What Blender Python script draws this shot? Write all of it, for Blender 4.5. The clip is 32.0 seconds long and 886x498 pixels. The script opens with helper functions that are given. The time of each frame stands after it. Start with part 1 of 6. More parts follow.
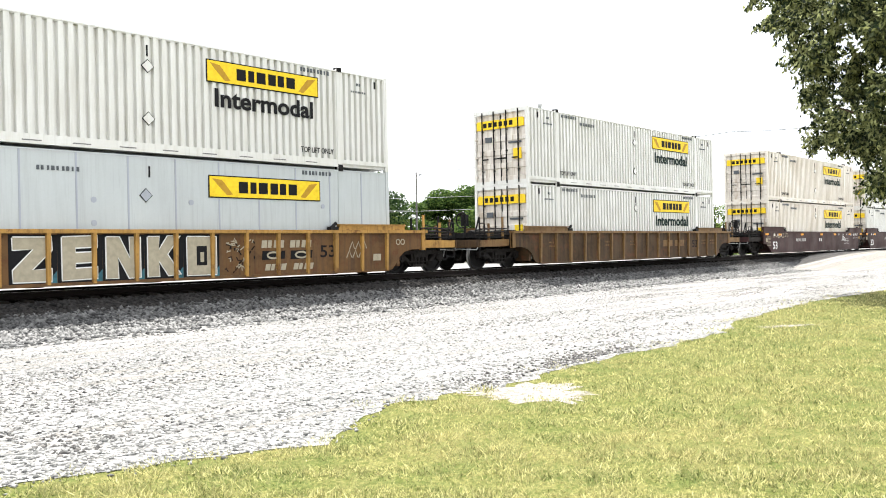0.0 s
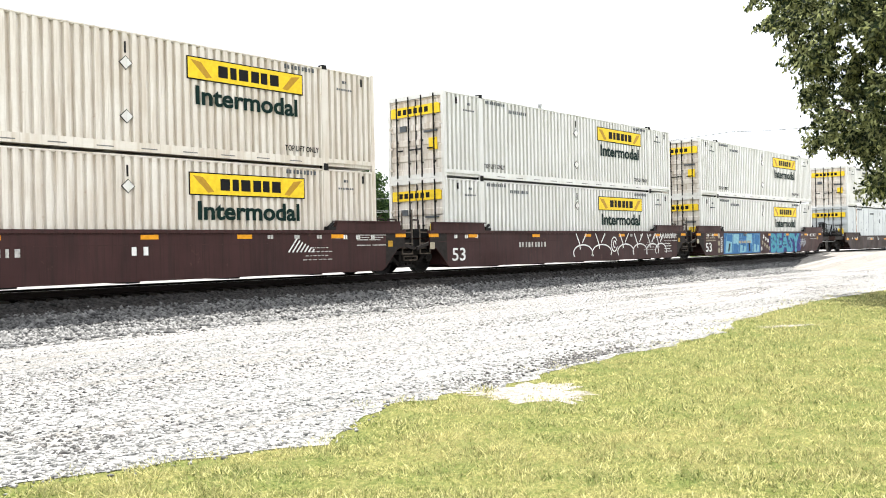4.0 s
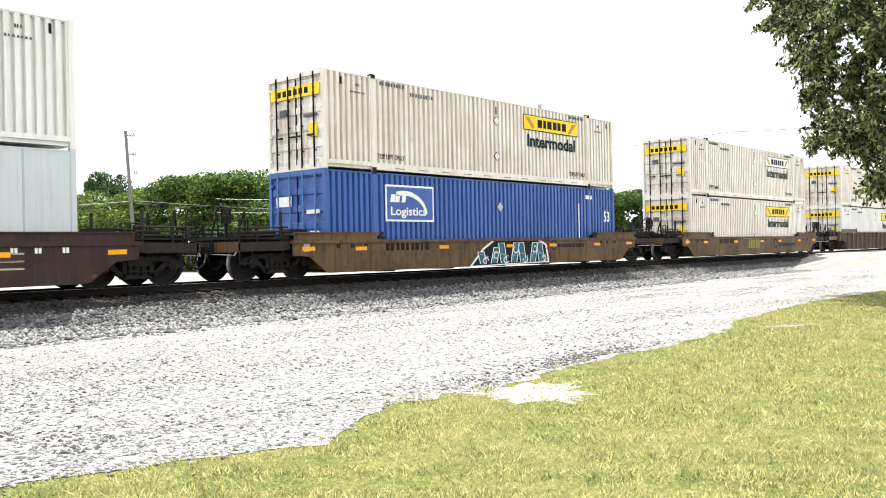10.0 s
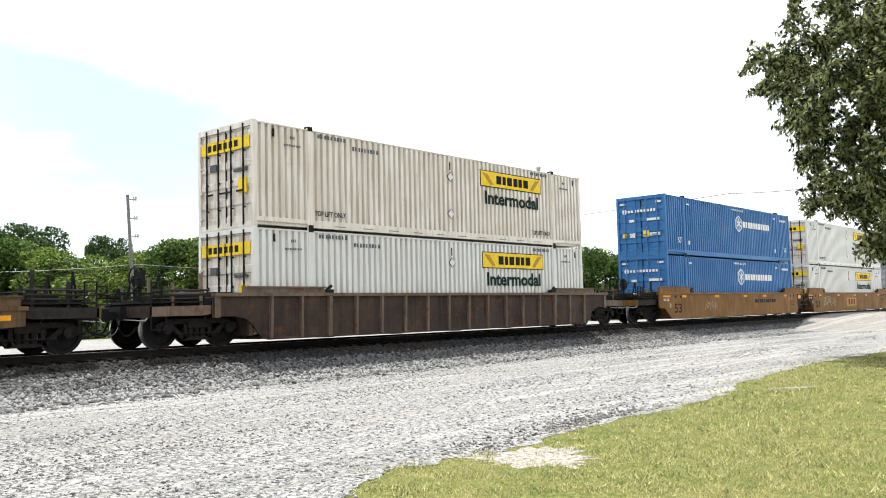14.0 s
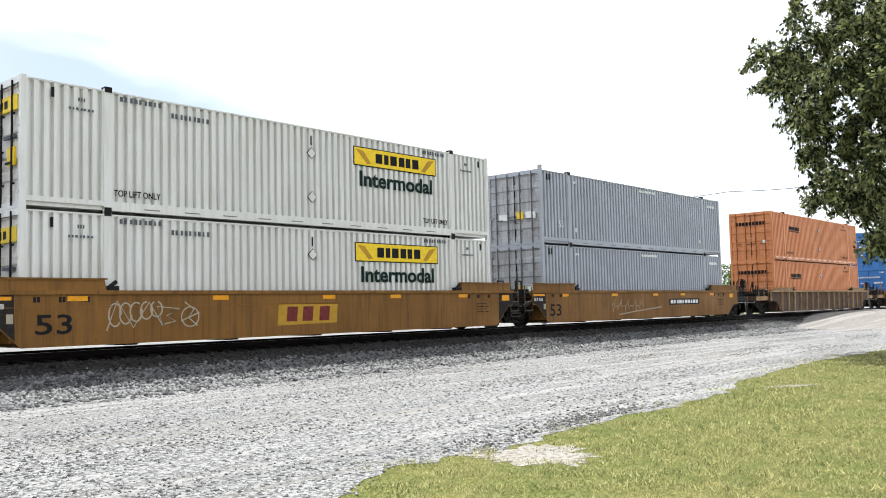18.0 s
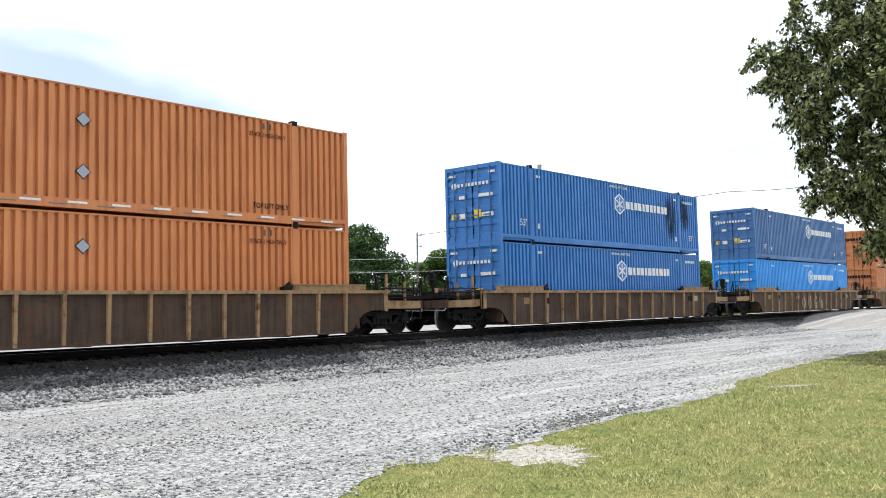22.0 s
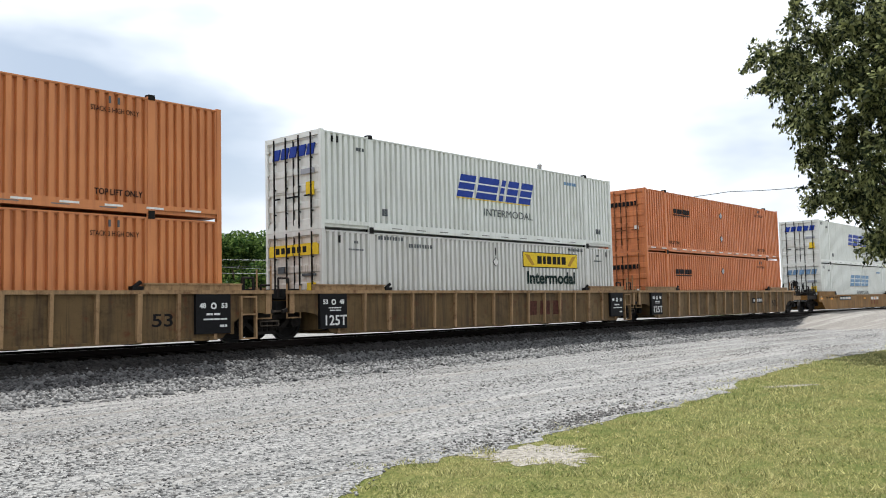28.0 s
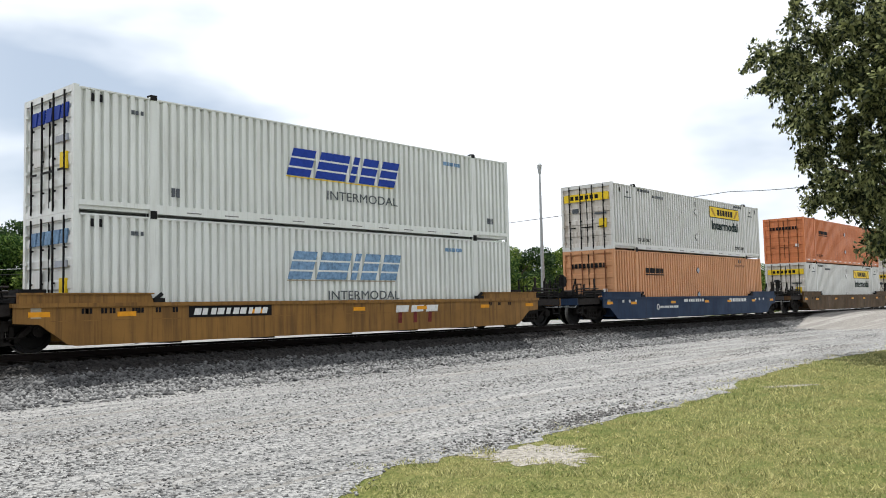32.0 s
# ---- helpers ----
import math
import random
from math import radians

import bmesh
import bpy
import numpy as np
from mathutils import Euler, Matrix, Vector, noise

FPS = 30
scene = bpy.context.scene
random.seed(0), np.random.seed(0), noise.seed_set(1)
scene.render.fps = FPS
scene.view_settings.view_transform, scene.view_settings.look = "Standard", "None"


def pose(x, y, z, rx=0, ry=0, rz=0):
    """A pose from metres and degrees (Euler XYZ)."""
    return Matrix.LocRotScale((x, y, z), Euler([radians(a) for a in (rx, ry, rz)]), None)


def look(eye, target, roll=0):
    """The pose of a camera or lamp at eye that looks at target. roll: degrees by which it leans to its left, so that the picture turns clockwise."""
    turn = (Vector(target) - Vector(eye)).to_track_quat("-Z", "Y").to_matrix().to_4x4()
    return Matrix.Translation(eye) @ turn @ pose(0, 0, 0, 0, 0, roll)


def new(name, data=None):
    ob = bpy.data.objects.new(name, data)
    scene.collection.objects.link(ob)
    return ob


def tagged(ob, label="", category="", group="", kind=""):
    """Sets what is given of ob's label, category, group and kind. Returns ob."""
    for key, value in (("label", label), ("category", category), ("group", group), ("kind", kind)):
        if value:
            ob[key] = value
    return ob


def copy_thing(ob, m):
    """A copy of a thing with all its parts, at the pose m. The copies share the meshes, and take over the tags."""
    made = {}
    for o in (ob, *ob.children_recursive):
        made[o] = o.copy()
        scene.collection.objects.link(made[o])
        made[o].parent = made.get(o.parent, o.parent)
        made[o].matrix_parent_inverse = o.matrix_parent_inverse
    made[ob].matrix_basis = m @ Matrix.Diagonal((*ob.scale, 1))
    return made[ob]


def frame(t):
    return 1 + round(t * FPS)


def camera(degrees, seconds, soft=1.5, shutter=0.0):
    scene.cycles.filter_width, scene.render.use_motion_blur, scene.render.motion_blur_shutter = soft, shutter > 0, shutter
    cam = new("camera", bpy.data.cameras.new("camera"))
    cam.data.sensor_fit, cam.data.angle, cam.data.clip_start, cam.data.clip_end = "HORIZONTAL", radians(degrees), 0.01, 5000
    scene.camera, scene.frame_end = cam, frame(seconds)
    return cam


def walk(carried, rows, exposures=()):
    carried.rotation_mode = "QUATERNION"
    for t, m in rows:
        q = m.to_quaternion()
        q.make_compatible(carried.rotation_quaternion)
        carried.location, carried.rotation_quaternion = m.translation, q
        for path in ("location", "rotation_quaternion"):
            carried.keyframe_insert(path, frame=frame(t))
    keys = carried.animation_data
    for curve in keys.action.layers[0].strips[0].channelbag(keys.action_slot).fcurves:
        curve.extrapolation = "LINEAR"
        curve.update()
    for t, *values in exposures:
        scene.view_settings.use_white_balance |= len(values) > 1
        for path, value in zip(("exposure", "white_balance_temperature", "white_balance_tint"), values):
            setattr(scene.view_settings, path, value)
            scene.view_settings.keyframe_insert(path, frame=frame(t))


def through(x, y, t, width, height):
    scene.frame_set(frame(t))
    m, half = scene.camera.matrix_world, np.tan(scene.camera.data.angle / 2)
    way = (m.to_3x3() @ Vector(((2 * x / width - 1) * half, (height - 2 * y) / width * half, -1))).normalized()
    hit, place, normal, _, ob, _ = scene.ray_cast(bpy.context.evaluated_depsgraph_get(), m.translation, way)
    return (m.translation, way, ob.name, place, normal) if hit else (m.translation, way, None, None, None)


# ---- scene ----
# ---------------------------------------------------------------- camera
EYE = (0.0, 0.0, 0.782)
# tilted up a little half way through
TILTS = ((0, 89.939, 1.149, -48.598), (12.3, 89.939, 1.149, -48.598), (12.5, 89.987, 1.145, -48.646), (13.0, 91.778, 1.288, -48.620), (13.5, 93.642, 1.347, -48.606),
         (14.0, 94.059, 1.367, -48.583), (14.5, 93.910, 1.318, -48.528), (32, 93.910, 1.318, -48.528))
cam = camera(54.18, 32.0, soft=1.0)
walk(cam, [(t, pose(*EYE, rx, ry, rz)) for t, rx, ry, rz in TILTS],
     exposures=[(0, 1.13, 6380, 10), (13.4, 1.13, 6380, 10), (14.0, 0.70, 6300, 10), (17, 0.62, 6200, 10), (19, 0.45, 6050, 10), (20.5, 0.34, 6020, 10), (22.5, 0.49, 5970, 10),
                (25, 0.44, 5990, 10), (28, 0.12, 6130, 10), (32, 0.08, 6180, 10)])

# ---------------------------------------------------------------- light
SUN_UP, SUN_TURN = 72.0, 31.5        # the sun stands high beyond the train
world = bpy.data.worlds.new("sky")
scene.world = world
world.use_nodes = True
wt = world.node_tree
wt.nodes.clear()
w_out = wt.nodes.new("ShaderNodeOutputWorld")
w_bg = wt.nodes.new("ShaderNodeBackground")
w_sky = wt.nodes.new("ShaderNodeTexSky")
w_sky.sky_type = "NISHITA"
w_sky.sun_disc = False
w_sky.sun_elevation, w_sky.sun_rotation = radians(SUN_UP), radians(SUN_TURN)
w_sky.dust_density = 2.0
w_gain = wt.nodes.new("ShaderNodeVectorMath")
w_gain.operation = "SCALE"
w_gain.inputs["Scale"].default_value = 0.105
wt.links.new(w_sky.outputs["Color"], w_gain.inputs[0])
w_co = wt.nodes.new("ShaderNodeTexCoord")
w_map = wt.nodes.new("ShaderNodeMapping")
w_map.inputs["Scale"].default_value = (1.6, 1.6, 4.2)
w_map.inputs["Location"].default_value = (1.35, 0.6, 0.68)
wt.links.new(w_co.outputs["Generated"], w_map.inputs["Vector"])
w_noise = wt.nodes.new("ShaderNodeTexNoise")
w_noise.inputs["Scale"].default_value = 1.3
w_noise.inputs["Detail"].default_value = 5
w_noise.inputs["Roughness"].default_value = 0.5
wt.links.new(w_map.outputs["Vector"], w_noise.inputs["Vector"])
w_ramp = wt.nodes.new("ShaderNodeMapRange")
w_ramp.inputs["From Min"].default_value, w_ramp.inputs["From Max"].default_value = 0.36, 0.50
w_ramp.inputs["To Min"].default_value = 0.62
wt.links.new(w_noise.outputs["Fac"], w_ramp.inputs["Value"])
# thinner, greyer cloud stands in the south-west and low beside the tree


def thin_cloud(azimuth, height, reach, most):
    dot = wt.nodes.new("ShaderNodeVectorMath")
    dot.operation = "DOT_PRODUCT"
    a, e = radians(azimuth), radians(height)
    dot.inputs[1].default_value = (math.sin(a) * math.cos(e), math.cos(a) * math.cos(e), math.sin(e))
    wt.links.new(w_co.outputs["Generated"], dot.inputs[0])
    fade = wt.nodes.new("ShaderNodeMapRange")
    fade.interpolation_type = "SMOOTHSTEP"
    fade.inputs["From Min"].default_value, fade.inputs["From Max"].default_value = math.cos(radians(reach)), math.cos(radians(reach * 0.2))
    fade.inputs["To Max"].default_value = most
    wt.links.new(dot.outputs["Value"], fade.inputs["Value"])
    return fade.outputs["Result"]


w_thin = wt.nodes.new("ShaderNodeMath")
w_thin.operation = "MAXIMUM"
wt.links.new(thin_cloud(29, 15, 16, 0.95), w_thin.inputs[0])
wt.links.new(thin_cloud(69, 9.5, 8, 0.95), w_thin.inputs[1])
w_clear = wt.nodes.new("ShaderNodeMath")
w_clear.operation = "MULTIPLY"
w_hole = wt.nodes.new("ShaderNodeMapRange")
w_hole.inputs["From Min"].default_value, w_hole.inputs["From Max"].default_value = 0.36, 0.58
w_hole.inputs["To Min"].default_value, w_hole.inputs["To Max"].default_value = 1.0, 0.1
wt.links.new(w_noise.outputs["Fac"], w_hole.inputs["Value"])
wt.links.new(w_thin.outputs[0], w_clear.inputs[0])
wt.links.new(w_hole.outputs["Result"], w_clear.inputs[1])
w_cloud = wt.nodes.new("ShaderNodeMix")
w_cloud.data_type = "RGBA"
w_cloud.inputs["A"].default_value, w_cloud.inputs["B"].default_value = (1.17, 1.185, 1.20, 1), (0.62, 0.69, 0.76, 1)
wt.links.new(w_clear.outputs[0], w_cloud.inputs["Factor"])
w_mix = wt.nodes.new("ShaderNodeMix")
w_mix.data_type = "RGBA"
wt.links.new(w_cloud.outputs["Result"], w_mix.inputs["B"])
wt.links.new(w_ramp.outputs["Result"], w_mix.inputs["Factor"])
wt.links.new(w_gain.outputs["Vector"], w_mix.inputs["A"])
wt.links.new(w_mix.outputs["Result"], w_bg.inputs["Color"])
wt.links.new(w_bg.outputs["Background"], w_out.inputs["Surface"])

sun_data = bpy.data.lights.new("sun", "SUN")
sun_data.energy, sun_data.angle, sun_data.color = 5.0, radians(0.6), (1.0, 0.96, 0.88)
sun = new("sun", sun_data)
sun.matrix_world = look((math.sin(radians(SUN_TURN)) * 20, math.cos(radians(SUN_TURN)) * 20, 20 * math.tan(radians(SUN_UP))), (0, 0, 0))


# ---------------------------------------------------------------- materials
def material(name, rough=0.6, metal=0.0):
    m = bpy.data.materials.new(name)
    m.use_nodes = True
    b = m.node_tree.nodes["Principled BSDF"]
    b.inputs["Roughness"].default_value, b.inputs["Metallic"].default_value = rough, metal
    b.inputs["Specular IOR Level"].default_value = 0.22
    return m, m.node_tree, b


def link(nt, a, b):
    nt.links.new(a, b)


def noise_of(nt, scale, detail=4, stretch=(1, 1, 1), shift=True, rough=0.55):
    """Noise in the thing's own metres, shifted from object to object."""
    co = nt.nodes.new("ShaderNodeTexCoord")
    mp = nt.nodes.new("ShaderNodeMapping")
    mp.inputs["Scale"].default_value = stretch
    link(nt, co.outputs["Object"], mp.inputs["Vector"])
    if shift:
        info = nt.nodes.new("ShaderNodeObjectInfo")
        mul = nt.nodes.new("ShaderNodeMath")
        mul.operation = "MULTIPLY"
        mul.inputs[1].default_value = 37.0
        link(nt, info.outputs["Random"], mul.inputs[0])
        link(nt, mul.outputs[0], mp.inputs["Location"])
    n = nt.nodes.new("ShaderNodeTexNoise")
    n.inputs["Scale"].default_value, n.inputs["Detail"].default_value, n.inputs["Roughness"].default_value = scale, detail, rough
    link(nt, mp.outputs["Vector"], n.inputs["Vector"])
    return n.outputs["Fac"]


def ranged(nt, value, lo, hi, to_lo=0.0, to_hi=1.0):
    r = nt.nodes.new("ShaderNodeMapRange")
    for key, v in (("From Min", lo), ("From Max", hi), ("To Min", to_lo), ("To Max", to_hi)):
        r.inputs[key].default_value = v
    link(nt, value, r.inputs["Value"])
    return r.outputs["Result"]


def mixed(nt, fac, a, b):
    x = nt.nodes.new("ShaderNodeMix")
    x.data_type = "RGBA"
    link(nt, fac, x.inputs["Factor"])
    for key, v in (("A", a), ("B", b)):
        if isinstance(v, tuple):
            x.inputs[key].default_value = (*v, 1)
        else:
            link(nt, v, x.inputs[key])
    return x.outputs["Result"]


def bump(nt, bsdf, value, strength, distance):
    b = nt.nodes.new("ShaderNodeBump")
    b.inputs["Strength"].default_value, b.inputs["Distance"].default_value = strength, distance
    link(nt, value, b.inputs["Height"])
    link(nt, b.outputs["Normal"], bsdf.inputs["Normal"])


def paint(name, color, dirt, amount=0.5, rough=0.5, rust=None, rusty=0.53, gloss=0.42):
    """Weathered paint on steel: run-down streaks, blotches of grime, and rust where given."""
    m, nt, b = material(name, rough)
    streak = noise_of(nt, 2.2, 5, (3.0, 3.0, 0.22))
    blotch = noise_of(nt, 0.9, 6)
    fine = noise_of(nt, 24, 3)
    c = mixed(nt, ranged(nt, blotch, 0.35, 0.70, 0, min(0.8, 0.42 * amount)), color, dirt)
    c = mixed(nt, ranged(nt, streak, 0.48, 0.68, 0, min(0.9, 0.62 * amount)), c, dirt)
    drip = noise_of(nt, 7.0, 4, (2.6, 2.6, 0.10))
    c = mixed(nt, ranged(nt, drip, 0.56, 0.70, 0, min(0.8, 0.45 * amount)), c, tuple(v * 0.7 for v in dirt))
    if rust:
        spots = noise_of(nt, 2.4, 9, rough=0.75)
        c = mixed(nt, ranged(nt, noise_of(nt, 1.3, 10, (1, 1, 1.6), rough=0.8), 0.50, 0.68, 0, 0.55 * min(1, amount) * (rusty < 0.6)), c, tuple(v * 0.4 for v in dirt))
        c = mixed(nt, ranged(nt, spots, rusty, rusty + 0.12, 0, 0.9), c, rust)
    c = mixed(nt, ranged(nt, fine, 0.3, 0.7, 0, 0.10), c, dirt)
    link(nt, c, b.inputs["Base Color"])
    link(nt, ranged(nt, blotch, 0.3, 0.8, rough - 0.1, rough + 0.2), b.inputs["Roughness"])
    b.inputs["Specular IOR Level"].default_value = gloss
    bump(nt, b, blotch, 0.08, 0.02)
    return m


def plain(name, color, rough=0.6, metal=0.0, vary=0.2):
    m, nt, b = material(name, rough, metal)
    b.inputs["Specular IOR Level"].default_value = 0.1
    n = noise_of(nt, 9, 4)
    dark = tuple(v * (1 - vary) for v in color)
    link(nt, mixed(nt, ranged(nt, n, 0.35, 0.7), color, dark), b.inputs["Base Color"])
    return m


RUST = (0.10, 0.040, 0.018)
WHITE = paint("white_paint", (0.60, 0.60, 0.575), (0.37, 0.345, 0.29), 0.5, 0.38, gloss=0.8)
WHITE_OLD = paint("white_paint_aged", (0.64, 0.605, 0.545), (0.38, 0.30, 0.21), 0.85, 0.42, rust=(0.34, 0.21, 0.12), rusty=0.625, gloss=0.8)
WHITE_RUSTED = paint("rust_streaked_white_paint", (0.60, 0.56, 0.50), (0.35, 0.25, 0.17), 1.0, rust=(0.20, 0.075, 0.03), rusty=0.46)
WHITE_DOOR = paint("stained_white_door_paint", (0.68, 0.65, 0.60), (0.30, 0.23, 0.16), 1.15, 0.5, rust=(0.22, 0.12, 0.06), rusty=0.60)
WHITE_PLATE = paint("white_plate_paint", (0.40, 0.43, 0.435), (0.26, 0.27, 0.27), 0.45, 0.38, gloss=0.8)
WHITE_COOL = paint("white_paint_cool", (0.68, 0.70, 0.665), (0.40, 0.40, 0.36), 0.5, 0.38, gloss=0.8)
BLUE = paint("blue_paint", (0.036, 0.175, 0.48), (0.024, 0.10, 0.25), 0.6)
BLUE_DEEP = paint("deep_blue_paint", (0.014, 0.130, 0.34), (0.012, 0.07, 0.19), 0.5)
BLUE_BRIGHT = paint("bright_blue_paint", (0.034, 0.29, 0.74), (0.02, 0.16, 0.40), 0.4)
BLUE_DARK = paint("dark_blue_paint", (0.055, 0.155, 0.36), (0.028, 0.075, 0.17), 0.7)
BLUE_NAVY = paint("royal_blue_paint", (0.029, 0.086, 0.30), (0.022, 0.052, 0.15), 0.6)
GREY = paint("grey_paint", (0.315, 0.34, 0.39), (0.24, 0.24, 0.24), 0.55)
GREY_DOOR = paint("stained_grey_paint", (0.38, 0.40, 0.43), (0.15, 0.12, 0.10), 1.1, rust=(0.20, 0.11, 0.07), rusty=0.60)
ROD_GREY = plain("dark_grey_rod", (0.11, 0.115, 0.125), 0.6)
ROD_ORANGE = plain("dark_orange_rod", (0.20, 0.075, 0.035), 0.6, vary=0.4)
ORANGE = paint("orange_paint", (0.555, 0.21, 0.070), (0.33, 0.11, 0.042), 0.8)
ORANGE_RED = paint("red_orange_paint", (0.61, 0.20, 0.064), (0.30, 0.09, 0.036), 0.8)
ORANGE_TAN = paint("faded_orange_paint", (0.60, 0.29, 0.13), (0.36, 0.18, 0.085), 0.7)
CAR_MAROON = paint("maroon_car_paint", (0.047, 0.019, 0.018), (0.022, 0.013, 0.012), 1.1, 0.6, (0.12, 0.065, 0.045), 0.62, gloss=0.16)
CAR_UMBER = paint("umber_car_paint", (0.042, 0.023, 0.018), (0.017, 0.012, 0.011), 1.2, 0.6, (0.11, 0.066, 0.048), 0.61, gloss=0.16)
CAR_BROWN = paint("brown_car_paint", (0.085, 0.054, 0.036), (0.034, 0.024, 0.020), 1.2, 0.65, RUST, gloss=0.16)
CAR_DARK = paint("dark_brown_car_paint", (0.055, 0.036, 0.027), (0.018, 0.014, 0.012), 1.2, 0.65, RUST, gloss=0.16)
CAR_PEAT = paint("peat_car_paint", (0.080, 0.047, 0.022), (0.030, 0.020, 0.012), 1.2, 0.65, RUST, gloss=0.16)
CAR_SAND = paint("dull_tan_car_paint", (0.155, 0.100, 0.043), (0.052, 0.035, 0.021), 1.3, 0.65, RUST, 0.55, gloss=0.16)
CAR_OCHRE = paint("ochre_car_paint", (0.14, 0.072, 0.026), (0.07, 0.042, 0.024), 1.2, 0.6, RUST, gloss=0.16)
CAR_TAN = paint("tan_car_paint", (0.120, 0.073, 0.033), (0.038, 0.026, 0.017), 1.3, 0.65, RUST, 0.55, gloss=0.16)
CAR_ORANGE = paint("orange_brown_car_paint", (0.205, 0.097, 0.021), (0.085, 0.044, 0.016), 1.1, 0.6, (0.10, 0.045, 0.02), 0.61, gloss=0.16)
CAR_GOLD = paint("golden_brown_car_paint", (0.27, 0.14, 0.036), (0.085, 0.046, 0.020), 1.0, 0.6, (0.12, 0.06, 0.03), 0.62, gloss=0.16)
CAR_BLUE = paint("slate_blue_car_paint", (0.016, 0.036, 0.082), (0.014, 0.020, 0.034), 0.9, 0.6, gloss=0.16)
# chord and rib paint, made paler than the panels to show shade between ribs
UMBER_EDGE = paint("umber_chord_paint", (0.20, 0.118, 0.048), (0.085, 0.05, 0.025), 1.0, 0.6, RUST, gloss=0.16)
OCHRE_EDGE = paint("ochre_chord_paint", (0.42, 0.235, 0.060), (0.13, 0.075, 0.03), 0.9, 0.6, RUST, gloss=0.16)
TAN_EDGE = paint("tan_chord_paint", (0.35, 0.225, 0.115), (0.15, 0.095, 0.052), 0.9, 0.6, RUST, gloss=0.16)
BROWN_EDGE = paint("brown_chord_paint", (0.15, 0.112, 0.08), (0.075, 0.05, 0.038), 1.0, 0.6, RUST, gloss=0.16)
YELLOW = plain("yellow_sign", (0.78, 0.545, 0.03), 0.5)
GOLD = plain("gold_mark", (0.42, 0.24, 0.03), 0.5)
REFLECT = plain("amber_reflector", (0.75, 0.32, 0.02), 0.4)
BLACK = plain("black_mark", (0.010, 0.010, 0.011), 0.65)
GREEN_INK = plain("dark_green_letter", (0.003, 0.017, 0.014), 0.6)
BLUE_INK = plain("blue_letter", (0.020, 0.050, 0.30), 0.5)
BLUE_FADED = plain("faded_blue_letter", (0.20, 0.33, 0.50), 0.6, vary=0.5)
SLOT_GREY = plain("shaded_slot", (0.17, 0.165, 0.16), 0.7)
GREY_INK = plain("grey_letter", (0.09, 0.10, 0.11), 0.6)
WHITE_INK = plain("white_letter", (0.72, 0.72, 0.70), 0.6)
CREAM = plain("cream_spray_paint", (0.36, 0.32, 0.235), 0.7)
SPRAY_BLUE = plain("blue_spray_paint", (0.05, 0.16, 0.34), 0.65, vary=0.4)
SPRAY_TURQ = plain("turquoise_spray_paint", (0.075, 0.28, 0.36), 0.65, vary=0.3)
SPRAY_INDIGO = plain("indigo_spray_paint", (0.045, 0.045, 0.17), 0.65, vary=0.4)
GHOST = plain("faded_maroon_mark", (0.085, 0.032, 0.022), 0.7, vary=0.5)
SPRAY_TEAL = plain("teal_spray_paint", (0.045, 0.13, 0.16), 0.65, vary=0.4)
SPRAY_RED = plain("dull_red_spray_paint", (0.16, 0.035, 0.03), 0.7, vary=0.4)
SPRAY_OLIVE = plain("olive_yellow_spray_paint", (0.30, 0.26, 0.07), 0.7)
STENCIL = plain("worn_white_stencil", (0.50, 0.49, 0.46), 0.7, vary=0.5)
SPRAY_SKY = plain("pale_blue_spray_paint", (0.22, 0.42, 0.50), 0.65, vary=0.3)
IRON = plain("black_grimy_iron", (0.010, 0.0095, 0.0095), 0.68, 0.0, 0.4)
IRON.node_tree.nodes["Principled BSDF"].inputs["Specular IOR Level"].default_value = 0.14
STEEL = plain("worn_steel", (0.30, 0.29, 0.28), 0.35, 0.9)
RAIL_SIDE = plain("rusty_rail_steel", (0.012, 0.009, 0.008), 0.8)
# paler than IRON: the light on the bogies is put into the colour
BOGIE_LIT = plain("lit_bogie_iron", (0.019, 0.0165, 0.015), 0.72, vary=0.6)
GRIME = plain("dark_grimy_paint", (0.026, 0.022, 0.020), 0.7, vary=0.4)
LADDER = plain("rusty_ladder_steel", (0.10, 0.082, 0.066), 0.7, vary=0.5)
GALV = plain("galvanised_steel", (0.36, 0.37, 0.37), 0.5, 0.5)
TIMBER = plain("creosoted_timber", (0.013, 0.011, 0.009), 0.9, vary=0.5)
POLE_WOOD = plain("weathered_pole_wood", (0.17, 0.16, 0.15), 0.85, vary=0.4)
BARK = plain("tree_bark", (0.085, 0.062, 0.045), 0.9, vary=0.5)


def stony(name, light, dark, scale, rut=False):
    m, nt, b = material(name, 0.9)
    grain = noise_of(nt, scale, 6, shift=False, rough=0.7)
    blotch = noise_of(nt, 0.55, 5, (0.35, 1.4, 1), shift=False)
    c = mixed(nt, ranged(nt, grain, 0.42, 0.56), dark, light)
    c = mixed(nt, ranged(nt, blotch, 0.45, 0.75, 0, 0.45), c, tuple(v * 0.8 + 0.05 for v in dark))
    if rut:
        line = noise_of(nt, 1.0, 5, (0.07, 2.8, 1), shift=False, rough=0.6)
        c = mixed(nt, ranged(nt, line, 0.50, 0.62, 0, 0.50), c, (0.35, 0.34, 0.32))
        c = mixed(nt, ranged(nt, noise_of(nt, 1.7, 5, (0.09, 1.9, 1), shift=False), 0.55, 0.64, 0, 0.6), c, (0.17, 0.157, 0.138))
    link(nt, c, b.inputs["Base Color"])
    bump(nt, b, grain, 0.6, 0.03)
    return m


def stones_mat(name, light, dark):
    m, nt, b = material(name, 0.9)
    g = nt.nodes.new("ShaderNodeNewGeometry")
    c = mixed(nt, g.outputs["Random Per Island"], dark, light)
    link(nt, c, b.inputs["Base Color"])
    return m


